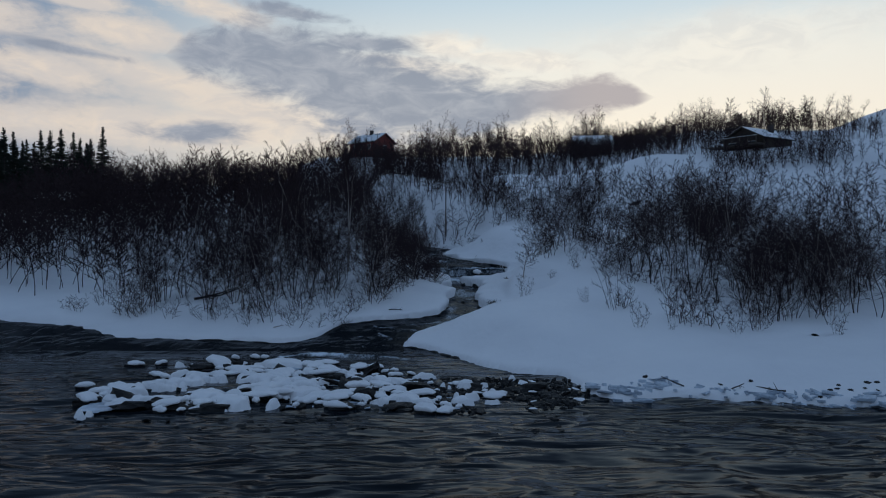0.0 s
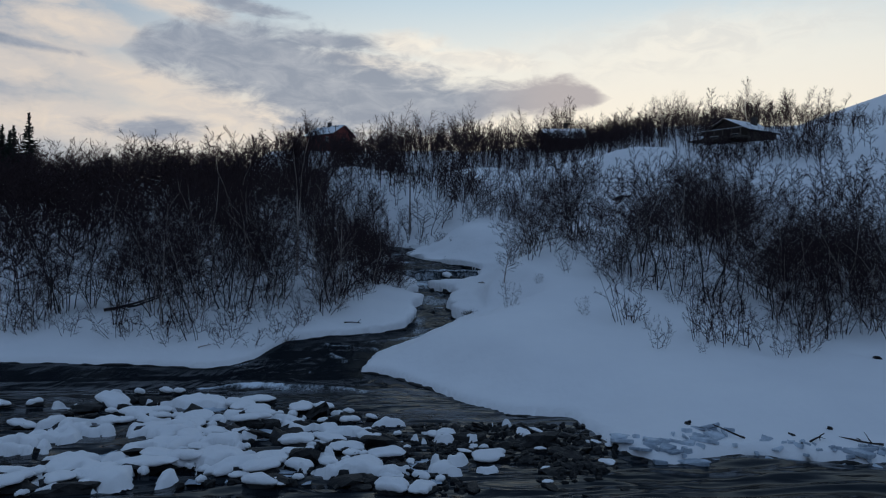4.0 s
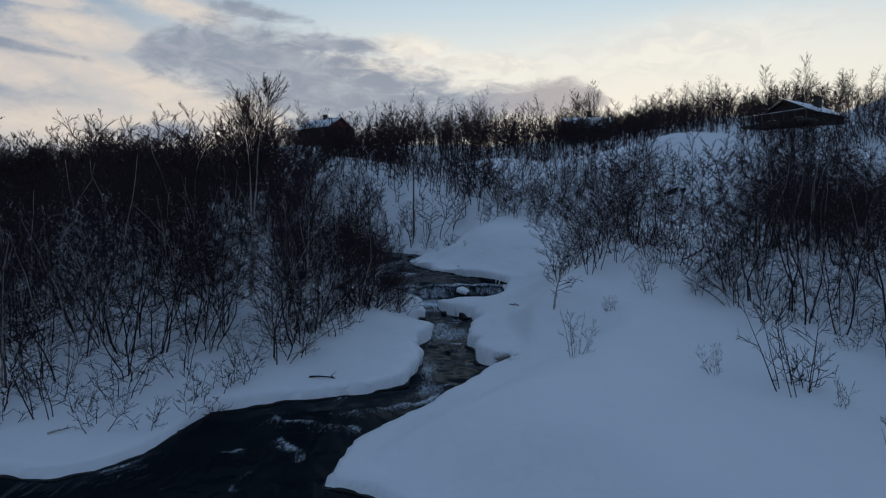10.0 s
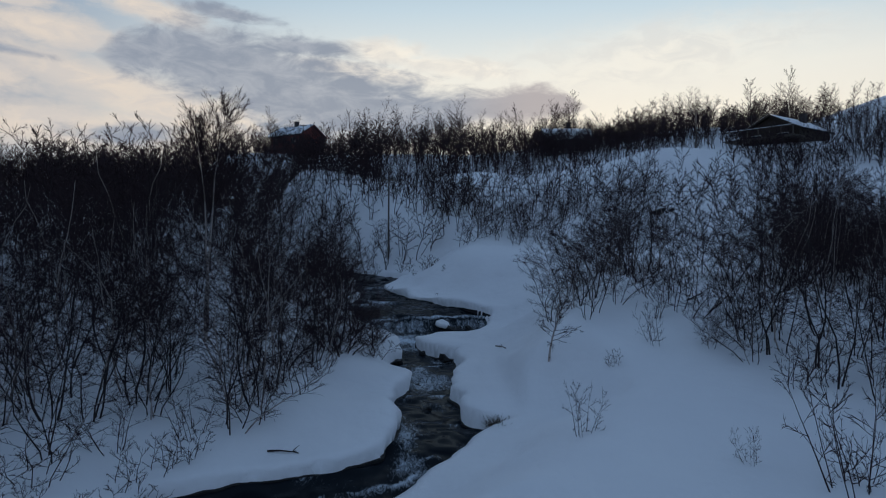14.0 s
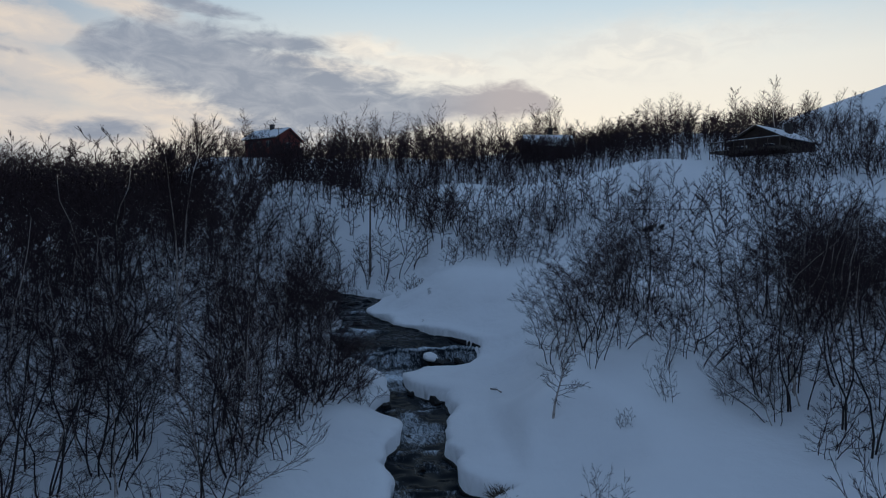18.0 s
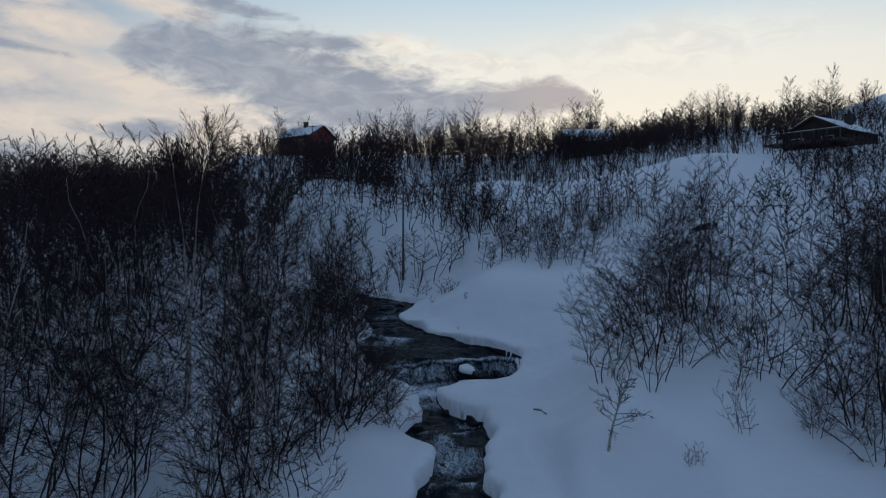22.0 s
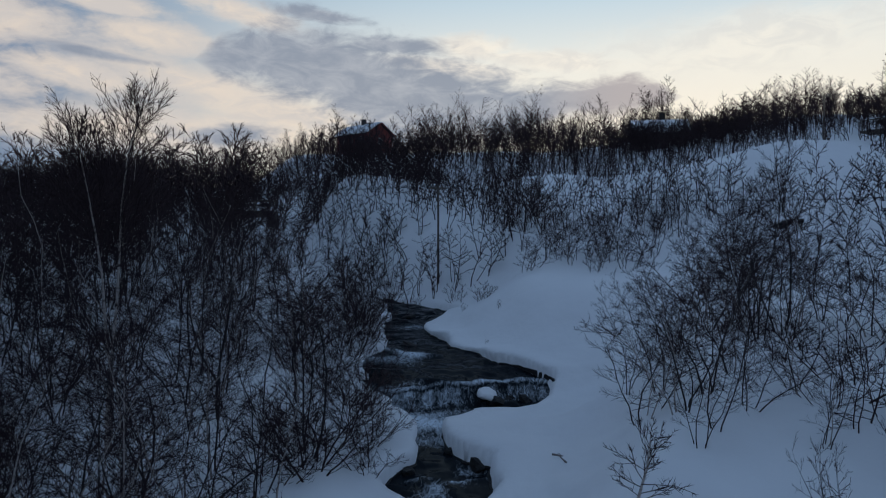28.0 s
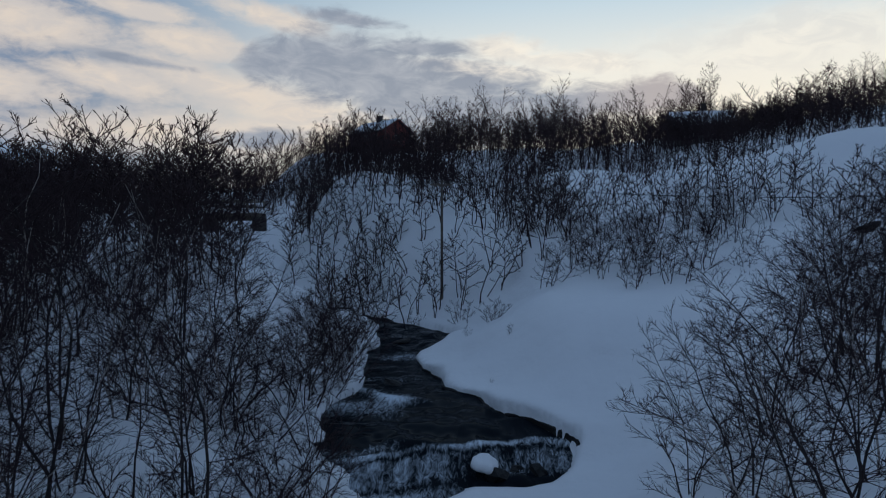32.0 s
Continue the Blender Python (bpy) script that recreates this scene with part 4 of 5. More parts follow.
def thicket(name, label, spots, heights, seed, fine=0.012, branches=12, subs=5, twigs=1, stems=1, kinds=12, spikes=0, low=0.25):
    """Many bare trees that nobody could count, joined."""
    r = np.random.default_rng(seed)
    models = []
    for i in range(kinds):
        tr, cr = far_tree(r, spikes, fine) if spikes else grow(r, 6.0, stems, 12, branches, subs, twigs, 0.036, low=low, fine=fine, width=r.uniform(0.18, 0.27), crook=0.12, parts_n=2, steep=1.25)
        models.append(np.array(sum(tr, []) + cr))
    xs, ys = np.array(spots).T
    zs = snow_height(xs, ys)
    out = []
    for x, y, z in zip(xs, ys, zs):
        s = np.array(models[int(r.integers(kinds))])
        k, a = heights[0] + (heights[1] - heights[0]) * r.beta(1.5, 2.2), r.uniform(0, 6.28)
        k = k * (1 + (0.34 if y < 86 else 0.5) * patchy(x, y, 6.0, 29)) / 6 * (np.interp(x, [8, 22, 35], [1, 0.88, 0.78]) if y > 86 else 1.0) * (0.62 if -30 < x < -8 and 96 < y < 143 else 1.0)
        c, sn = np.cos(a) * k, np.sin(a) * k
        for o in (0, 3):
            px, py = s[:, o].copy(), s[:, o + 1].copy()
            s[:, o], s[:, o + 1], s[:, o + 2] = px * c - py * sn + x, px * sn + py * c + y, s[:, o + 2] * k + z
        out.append(s)
    v, q = prisms(np.concatenate(out), 3)
    ob = quads_object(name, v, q, M_TWIG)
    return tagged(ob, label, "thicket", kind="stuff")


rng = np.random.default_rng(9)
behind_left = scatter(rng, 640, -52, -5, 44, 76, lambda x, y, r: x < EDGE_L(y) - 0.3 and not lane(x, y) and (y > 53 or x < -15.5) and not (-58 < x < -42 and 70 < y), 0.85)
behind_left += scatter(rng, 130, -52, -24, 31, 50, lambda x, y, r: shore_at(x, y) > 3, 1.2)
thicket("birch_thicket", "dense dark leafless birch thicket on the snowy slope", behind_left, (4.8, 7.6), 31, fine=0.025, branches=16)
left_far = scatter(rng, 750, -95, -18, 74, 175, lambda x, y, r: (not (x > -40 and y > 100) or r.random() < 0.5) and (not field(x, y) or r.random() < 0.06), 1.3)
thicket("birch_wood", "dark leafless wood on the far hillside", left_far, (5.4, 8.8), 32, fine=0.034, spikes=20)
ridge = scatter(rng, 1400, -34, 62, 88, 128, lambda x, y, r: not (-25 < x < -9.5 and y > 122) and not (20.5 < x < 28.5 and 108.5 < y < 116.5) and not (33 < x < 52 and y < 93) and (y > 92 or x > 4) and r.random() < (1.0 if x > -6 else 0.6), 0.72) + scatter(rng, 46, -27, -10, 120, 139, lambda x, y, r: abs(x + 17.7) + 0.5 * abs(y - 143.7) > 4, 0.9)
thicket("ridge_wood", "dark leafless wood along the ridge", ridge, (3.4, 8.6), 33, fine=0.026, spikes=26)
thicket("ridge_grove", "dark leafless trees in front of a ridge house", scatter(rng, 100, 17, 32, 101, 108, lambda x, y, r: True, 0.7), (5.0, 8.0), 37, fine=0.034, spikes=28)
upper = scatter(rng, 280, -26, 48, 66, 92, lambda x, y, r: not (((x - 2.5) / 6) ** 2 + ((y - 77) / 7) ** 2 < 1 and r.random() < 0.7) and patchy(x, y, 5.0, 24) > -0.05 and not (19 < x < 31 and 68 < y < 79) and not (4 < x < 10 and 78 < y < 84) and x > -8 - (y - 66) * 0.5 and not (32 < x < 52 and y > 76) and not (-2.5 < x < 3.5 and 82 < y), 1.3)
below_house = scatter(rng, 42, -14.5, -3.5, 70.5, 84, lambda x, y, r: x > -0.3 * (y - 26) + 1.5 and patchy(x, y, 3.5, 33) > -0.35, 0.8) + scatter(rng, 190, -24, -2, 76, 118, lambda x, y, r: x > -0.27 * (y - 26) and not (-2.5 < x and 82 < y < 94) and patchy(x, y, 4.5, 32) > -0.25, 1.0)
thicket("house_slope_wood", "leafless wood on the snow slope below a red house", below_house, (2.6, 5.8), 38, fine=0.021, branches=14)
thicket("house_hedge", "low leafless scrub in front of a red house", scatter(rng, 90, -27, -8, 119, 138, lambda x, y, r: True, 0.8), (1.5, 2.8), 39, fine=0.03, spikes=16)
thicket("hillside_scrub", "scattered leafless birch scrub on a snowy hillside", upper + scatter(rng, 110, 32, 50, 72, 79.5, lambda x, y, r: True, 0.9) + scatter(rng, 200, -17, 5, 64, 93, lambda x, y, r: not (((x - 2.5) / 6) ** 2 + ((y - 77) / 7) ** 2 < 1 and r.random() < 0.6) and x > -7 - (y - 62) * 0.35 and patchy(x, y, 4, 27) > -0.3 and not (-2.5 < x and 82 < y), 1.0), (1.8, 4.2), 34, fine=0.019, branches=8, subs=4, stems=2)
right_up = scatter(rng, 210, 14, 62, 30, 76, lambda x, y, r: not (13 < x < 28 and 46 < y < 70 and r.random() < 0.6) and patchy(x, y, 4.5, 25) > -0.02 and (x > 26 or y > 47) and not (19 < x < 32 and 66 < y < 79) and not (34 < x and 62 < y < 76 and r.random() < 0.8), 1.6)
thicket("slope_thicket", "leafless birch thicket on the rising snow slope", right_up, (3.4, 5.8), 35, fine=0.021, branches=15)
skyline = scatter(rng, 460, 28, 150, 92, 190, lambda x, y, r: not (33 < x < 52 and y < 93), 1.1) + scatter(rng, 240, -34, 60, 130, 165, lambda x, y, r: not (-26 < x < -8 and y < 150), 1.2)
thicket("skyline_wood", "row of leafless birches on the skyline", skyline, (2.0, 5.6), 36, fine=0.023, spikes=18)


def spruce(seed, h):
    r = np.random.default_rng(seed)
    top = new("spruce_tree")
    trunk, needle = [], []
    rod(trunk, np.array([0, 0, -0.3]), np.array([0, 0, 1.0]), h + 0.3, 0.14, 0.02, 6, r, 0.01)
    rows = int(h * 4.2)
    for i in range(rows):
        t = 0.06 + 0.94 * i / rows
        for b in range(7):
            a = r.uniform(0, 6.28)
            length = (0.12 + (1 - t) * h * 0.19) * r.uniform(0.65, 1.15)
            d = np.array([np.cos(a), np.sin(a), 0.25 - 0.55 * (1 - t)])
            p = np.array([0, 0, h * (t + r.normal(0, 0.012))])
            pts = rod(needle, p, d, length, 0.10, 0.035, 2, r, 0.06, 0.05)
            for w in range(3):
                q = pts[1] + (pts[2] - pts[1]) * r.uniform(0, 1)
                rod(needle, q, np.array([np.cos(a + r.normal(0, 0.9)), np.sin(a + r.normal(0, 0.9)), -0.35]), length * 0.35, 0.07, 0.02, 1, r, 0.1)
    v, q = tube(trunk)
    quads_object("trunk", v, q, M_BARK, top)
    v, q = prisms(needle, 3)
    quads_object("crown", v, q, M_NEEDLE, top)
    return tagged(top, "tall dark green spruce at the wood's edge", "spruce tree", "spruces at the wood's edge")


spruces = [spruce(401, 10.5), spruce(402, 9.0), spruce(403, 11.5)]
rng = np.random.default_rng(12)
for i, (x, y) in enumerate([(-60, 84), (-58, 88), (-63, 86), (-56, 85.5), (-66, 88), (-54, 90), (-69, 86), (-52.5, 86), (-61, 92), (-64.5, 94), (-57, 95), (-72, 92), (-75, 88), (-67, 91), (-59.5, 96), (-62, 82), (-64, 90), (-68, 95), (-71, 89), (-73, 96), (-60.5, 88.5), (-65.5, 84), (-56.5, 92), (-55, 96)]):
    t = spruces[i] if i < 3 else copy_thing(spruces[i % 3], Matrix())
    s = rng.uniform(0.85, 1.15)
    t.matrix_world = Matrix.LocRotScale((x, y, height_at(x, y)), Euler((0, 0, rng.uniform(0, 6))), (s, s, s))

# ---- rocks in the river ----


def lump(seed, flat, rough, cut=None, levels=2):
    """An uneven stone or snow cushion about one metre across."""
    bm = bmesh.new()
    bmesh.ops.create_icosphere(bm, subdivisions=levels, radius=0.5)
    for v in bm.verts:
        n = noise.noise(v.co * 2.1 + Vector((seed * 3.7, seed, 0))) + 0.45 * noise.noise(v.co * 5.3 + Vector((0, seed * 2.1, 9)))
        v.co *= 1 + rough * n
        v.co.z *= flat
        if cut is not None and v.co.z < cut:
            v.co.z = cut + (v.co.z - cut) * 0.12
    me = bpy.data.meshes.new("lump")
    bm.to_mesh(me)
    bm.free()
    me.polygons.foreach_set("use_smooth", [True] * len(me.polygons))
    return me


def cushion(seed):
    """A cap of snow about one metre across, with a lobed outline, a soft top and a hollow underside."""
    bm = bmesh.new()
    bmesh.ops.create_icosphere(bm, subdivisions=3, radius=0.5)
    for v in bm.verts:
        a = math.atan2(v.co.y, v.co.x)
        lobe = 1 + 0.34 * noise.noise(Vector((1.2 * math.cos(a), 1.2 * math.sin(a), seed * 3.1))) + 0.26 * noise.noise(Vector((2.8 * math.cos(a), 2.8 * math.sin(a), seed * 5.3)))
        z = v.co.z
        top = 0.30 * math.copysign(abs(z * 2) ** 0.8, z) * (1 + 0.5 * noise.noise(v.co * 3.1 + Vector((seed, 0, 2)))) + 0.10 * noise.noise(v.co * 6.0 + Vector((0, seed, 5)))
        v.co.x, v.co.y = v.co.x * lobe, v.co.y * lobe
        v.co.z = top if z > 0 else -0.16 * abs(z * 2) ** 0.5 + 0.05 * noise.noise(v.co * 7)
    me = bpy.data.meshes.new("cushion")
    bm.to_mesh(me)
    bm.free()
    me.polygons.foreach_set("use_smooth", [True] * len(me.polygons))
    return me


stone_meshes = [lump(s, 0.5, 0.75) for s in range(1, 10)]
cap_meshes = [cushion(s + 20) for s in range(1, 12)]
for m in stone_meshes:
    m.materials.append(M_ROCK)
    m.polygons.foreach_set("use_smooth", [False] * len(m.polygons))
for m in cap_meshes:
    m.materials.append(M_SNOW)


def part_of(name, me, parent, loc, rot, size, label=""):
    o = new(name, me)
    o.parent = parent
    o.matrix_basis = Matrix.LocRotScale(loc, Euler(rot), size)
    return tagged(o, label)


def capped_rock(x, y, z, w, d, h, cap, rng, label, group="", turn=None):
    a = rng.uniform(0, 6.28) if turn is None else turn
    me = stone_meshes[int(rng.integers(9))]
    if not cap:
        o = new("river_stone", me)
        o.matrix_world = Matrix.LocRotScale((x, y, z + 0.12 * h), Euler((rng.normal(0, 0.2), rng.normal(0, 0.2), a)), (w, d, h * 1.7))
        return tagged(o, label, "rock", group)
    top = new("snow_capped_rock")
    top.location = (x, y, z)
    part_of("stone", me, top, (0, 0, 0.1 * h), (0, 0, a), (w * 0.92, d * 0.92, h * 1.6))
    part_of("snow_cap", cap_meshes[int(rng.integers(11))], top, (0, 0, 0.45 * h), (rng.normal(0, 0.12), rng.normal(0, 0.12), a + rng.normal(0, 0.5)), (w * 1.0, d * 1.0, cap))
    return tagged(top, label, "rock", group)


rng = np.random.default_rng(41)
BAR_N, BAR_S = [-16, -14, -12, -9, -6, -3, 0, 2, 3.2], [[8.5, 14.5, 17.5, 16.8, 15.0, 14.0, 13.0, 12.6, 11.5], [7.0, 6.8, 6.6, 7.0, 7.6, 7.0, 7.0, 7.6, 9.6]]
BAR_C = lambda x: (np.interp(x, BAR_N, BAR_S[0]), np.interp(x, BAR_N, BAR_S[1]))


def on_bar(x, y, r):
    hi, lo = BAR_C(x)
    return lo < y < hi and patchy(x, y, 2.2, 31) > -0.22 - 0.25 * (y > 0.45 * (hi + lo))


for x, y in scatter(rng, 210, -15.5, 1.2, 6.6, 17.5, lambda x, y, r: on_bar(x, y, r) and not (x > -2.5 and y > 12.4) and r.random() < np.interp(x, [-4, 1], [1, 0.3]), 0.30):
    big = rng.uniform(0.0, 1.0) ** 2.6
    w, d = 0.26 + 1.15 * big * rng.uniform(0.7, 1.3), 0.24 + 0.6 * big
    h = 0.16 + 0.34 * big * rng.uniform(0.5, 1.2) + 0.1 * rng.random()
    capped_rock(x, y, 0.0, w, d, h, (rng.uniform(0.2, 0.36) + 0.2 * big) * (rng.random() < 0.55), rng, "dark wet river rock under a cushion of snow", "snow-capped rocks in the river", rng.normal(0, 0.5))
for x, y, w in [(-16.7, 16.0, 0.9), (-15.6, 16.2, 0.6), (-13.4, 17.6, 0.45), (-12.6, 17.8, 0.4), (-11.7, 18.0, 0.5), (-11.2, 17.9, 0.45), (-8.0, 16.4, 1.2), (-14.5, 13.2, 0.8), (-16.6, 11, 0.7), (-6.6, 9.2, 1.5), (-0.6, 9.4, 1.1), (-9.5, 13.8, 1.3), (-11.5, 14.6, 1.5)]:
    capped_rock(x, y, 0.0, w, w * 0.6, 0.28, 0.4, rng, "lone river rock with a thin cap of snow", "snow-capped rocks in the river", 0.1)
loose = []
for x, y in scatter(rng, 290, -6, 3.5, 6.6, 13.2, lambda x, y, r: on_bar(x, y, r) and (x > -2 or r.random() < 0.25) and y < 12.8, 0.17):
    w = 0.14 + 0.5 * rng.random() ** 2
    if w < 0.24:
        loose.append((x, y, w))
        continue
    capped_rock(x, y, 0.0, w, w * rng.uniform(0.55, 0.95), rng.uniform(0.1, 0.26), 0.14 if rng.random() < 0.10 else 0, rng, "dark wet stone in shallow river water", "bare stones along the river bar")
for x, y in scatter(rng, 46, -14, 2.5, 4.6, 7.4, lambda x, y, r: not on_bar(x, y, r), 0.4):
    w = rng.uniform(0.15, 0.45)
    capped_rock(x, y, -0.03, w, w * 0.7, rng.uniform(0.08, 0.16), 0, rng, "dark wet stone breaking the river surface", "bare stones along the river bar")


def joined_stones(name, spots, label):
    vs, fs, n = [], [], 0
    r = np.random.default_rng(44)
    for x, y, w in spots:
        me = stone_meshes[int(r.integers(9))]
        co = np.array([v.co for v in me.vertices]) * (w, w * r.uniform(0.6, 0.95), r.uniform(0.16, 0.34))
        a = r.uniform(0, 6.28)
        vs.append(co @ np.array([[np.cos(a), np.sin(a), 0], [-np.sin(a), np.cos(a), 0], [0, 0, 1]]) + (x, y, 0.03))
        fs.append(np.array([p.vertices[:] for p in me.polygons]) + n)
        n += len(co)
    o = quads_object(name, np.concatenate(vs), (np.zeros((0, 4), int), np.concatenate(fs)), M_ROCK, smooth=False)
    return tagged(o, label, "pebbles", kind="stuff")


rng_p = np.random.default_rng(45)
loose += [(x, y, 0.1 + 0.16 * rng_p.random()) for x, y in scatter(rng_p, 260, -3.5, 3.5, 6.8, 13.2, lambda x, y, r: on_bar(x, y, r) or (x > 0 and 9 < y < 12.8), 0.12)]
joined_stones("river_pebbles", loose, "small dark wet stones in the shallows")


def crust(x, y):
    """Where the snow lies over the bar: long plates with gaps between them."""
    hi, lo = np.interp(x, BAR_N, BAR_S[0]), np.interp(x, BAR_N, BAR_S[1])
    inside = np.minimum(np.minimum(hi - 0.5 - y, y - lo - 0.1), np.minimum(x + 15.2, -0.6 - x))
    n = value_noise(0.55 * x, y, 0.9, 43) + 0.75 * value_noise(0.7 * x, y, 0.42, 44) + 0.5 * value_noise(x, y, 0.22, 45)
    return n - 0.22 - 1.2 * sstep(inside, 0.9, -0.3)


def crust_height(x, y, sd):
    c = crust(x, y)
    return -0.12 + (0.30 + 0.10 * value_noise(x, y, 1.6, 46)) * sstep(c, -0.03, 0.10) + 0.10 * sstep(c, 0.05, 0.6) + 0.07 * value_noise(x, y, 0.5, 47) + 0.035 * value_noise(x, y, 0.21, 48)


snow_crust = grid_object("snow_crust", np.arange(-16, 1, 0.085), np.arange(6, 18, 0.085), crust_height, M_SNOW, lambda x, y, sd: crust(x, y) > -0.12)


def loose_pieces(ob):
    """The vertices and faces of each connected piece of a mesh."""
    me = ob.data
    v = np.array([p.co for p in me.vertices])
    q = np.array([p.vertices[:] for p in me.polygons])
    mark = np.arange(len(v))
    while True:
        low = mark[q].min(1)
        new_mark = mark.copy()
        np.minimum.at(new_mark, q.ravel(), np.repeat(low, 4))
        new_mark = new_mark[new_mark]
        if (new_mark == mark).all():
            break
        mark = new_mark
    for m in np.unique(mark[q[:, 0]]):
        f = q[mark[q[:, 0]] == m]
        used = np.unique(f)
        yield v[used], np.searchsorted(used, f)


for v, q in loose_pieces(snow_crust):
    if len(q) > 24:
        mid = v.mean(0) * (1, 1, 0)
        o = quads_object("snow_plate", v - mid, q, M_SNOW)
        o.location = mid
        tagged(o, "flat broken plate of snow lying on river stones", "snow plate", "snow plates over the river bar")
bpy.data.objects.remove(snow_crust)


def ice_height(x, y, sd):
    return 0.03 + 0.05 * value_noise(x, y, 1.1, 41) + 0.04 * value_noise(x, y, 0.4, 42)


def ice_keep(x, y, sd):
    hi, lo = np.interp(x, BAR_N, BAR_S[0]), np.interp(x, BAR_N, BAR_S[1])
    return (y < hi - 0.8) & (y > lo + 0.2) & (x > -15) & (x < -2) & (value_noise(x, y, 1.9, 43) + 0.8 * value_noise(x, y, 0.6, 44) > 0.5)


ice = grid_object("slush_ice", np.arange(-16, 4, 0.13), np.arange(6, 18, 0.13), ice_height, M_ICE, ice_keep)
tagged(ice, "grey slushy ice frozen between the river rocks", "ice", kind="stuff")


def slab(rng, w, d, t):
    """A broken plate of snow-covered ice."""
    n = int(rng.integers(5, 8))
    ang = np.sort(rng.uniform(0, 2 * np.pi, n))
    bm = bmesh.new()
    ring = [bm.verts.new((w / 2 * np.cos(a) * rng.uniform(0.7, 1.1), d / 2 * np.sin(a) * rng.uniform(0.7, 1.1), 0)) for a in ang]
    f = bm.faces.new(ring)
    out = bmesh.ops.extrude_face_region(bm, geom=[f])
    bmesh.ops.translate(bm, verts=[v for v in out["geom"] if isinstance(v, bmesh.types.BMVert)], vec=(0, 0, t))
    bmesh.ops.recalc_face_normals(bm, faces=bm.faces[:])
    bmesh.ops.bevel(bm, geom=bm.edges[:], offset=0.02, segments=1, affect="EDGES")
    me = bpy.data.meshes.new("ice_slab")
    bm.to_mesh(me)
    bm.free()
    me.materials.append(M_ICE)
    return me


rng = np.random.default_rng(43)
slab_meshes = [slab(rng, 1.1, 0.7, 0.10) for _ in range(7)]
SHORE_R = lambda x: np.interp(x, [3, 4.1, 5.8, 8.1, 10.5, 13.2, 20], [9.8, 8.7, 9.4, 8.9, 8.2, 8.0, 7.0])
for i in range(150):
    x = rng.uniform(2.9, 15)
    y = SHORE_R(x) + rng.uniform(-0.25, 1.5 if x < 6.5 else 0.8)
    s = 0.18 + 0.75 * rng.random() ** 1.8
    o = new("ice_slab", slab_meshes[i % 7])
    o.matrix_world = Matrix.LocRotScale((x, y, max(height_at(x, y), 0.0) - 0.03), Euler((rng.normal(0, 0.2), rng.normal(0, 0.2), rng.uniform(0, 6.28))), (s, s, rng.uniform(0.6, 1.4)))
    tagged(o, "broken plate of grey shore ice lying on the bank", "ice slab", "broken ice along the shore")


def stick(name, label, x, y, length, r, yaw, pitch, lift=0.05, seed=0, forks=2):
    rg = np.random.default_rng(seed)
    segs = []
    d = np.array([np.cos(yaw) * np.cos(pitch), np.sin(yaw) * np.cos(pitch), np.sin(pitch)])
    pts = rod(segs, np.array([0.0, 0, 0]), d, length, r, r * 0.45, 5, rg, 0.1)
    for _ in range(forks):
        k = int(rg.integers(1, 5))
        rod(segs, pts[k], unit(d + rg.normal(0, 0.5, 3) + np.array([0, 0, 0.3])), length * 0.3, r * 0.5, r * 0.15, 3, rg, 0.2)
    v, q = prisms(segs, 5)
    o = quads_object(name, v, q, M_BARK)
    o.location = (x, y, height_at(x, y) + lift)
    return tagged(o, label, "branch")


stick("fallen_trunk", "fallen grey birch trunk half sunk in snow", -18.6, 29.7, 3.0, 0.09, 0.35, 0.12, 0.1, 1)
stick("fallen_trunk", "fallen bent birch trunk on the snow bank", -17.6, 30.3, 2.4, 0.06, 0.2, 0.2, 0.15, 2)
stick("broken_branch", "short dark branch lying on snow", -5.9, 28.6, 0.9, 0.035, 0.1, 0.05, 0.03, 3)
stick("broken_branch", "short dark stick lying on snow", -12.2, 24.1, 0.6, 0.03, 0.3, 0.1, 0.03, 4)
stick("broken_branch", "thin dark branch poking out of shore snow", 6.6, 9.9, 0.9, 0.03, 2.6, 0.35, 0.02, 5)
stick("broken_branch", "thin dark branch poking out of shore snow", 10.2, 9.3, 1.3, 0.04, 2.8, 0.2, 0.02, 6)
stick("broken_branch", "thin dark branch poking out of shore snow", 8.3, 9.6, 0.7, 0.03, 0.4, 0.3, 0.02, 7)
stick("bent_branch", "dark bent branch over a crack in snow", 2.3, 39.2, 0.7, 0.035, 0.2, 0.0, 0.12, 8)
stick("bent_branch", "dark twig sticking from the snow bank", 2.6, 38.4, 0.4, 0.03, 1.9, 0.3, 0.03, 9)
stick("leaning_log", "dark log leaning in the snow", -8.6, 65.6, 1.8, 0.07, 0.05, 0.08, 0.1, 10)
stick("bent_branch", "bowed bare branch arching over snow", 9.6, 36.2, 1.4, 0.03, 0.1, 0.3, 0.02, 11)
rng = np.random.default_rng(47)
for i in range(16):
    x = rng.uniform(5, 15)
    y = SHORE_R(x) + rng.uniform(0.3, 2.2)
    w = rng.uniform(0.15, 0.4)
    capped_rock(x, y, height_at(x, y) - 0.04, w, w * 0.6, 0.14, 0, rng, "small dark stone showing through shore snow", "stones along the snowy shore")

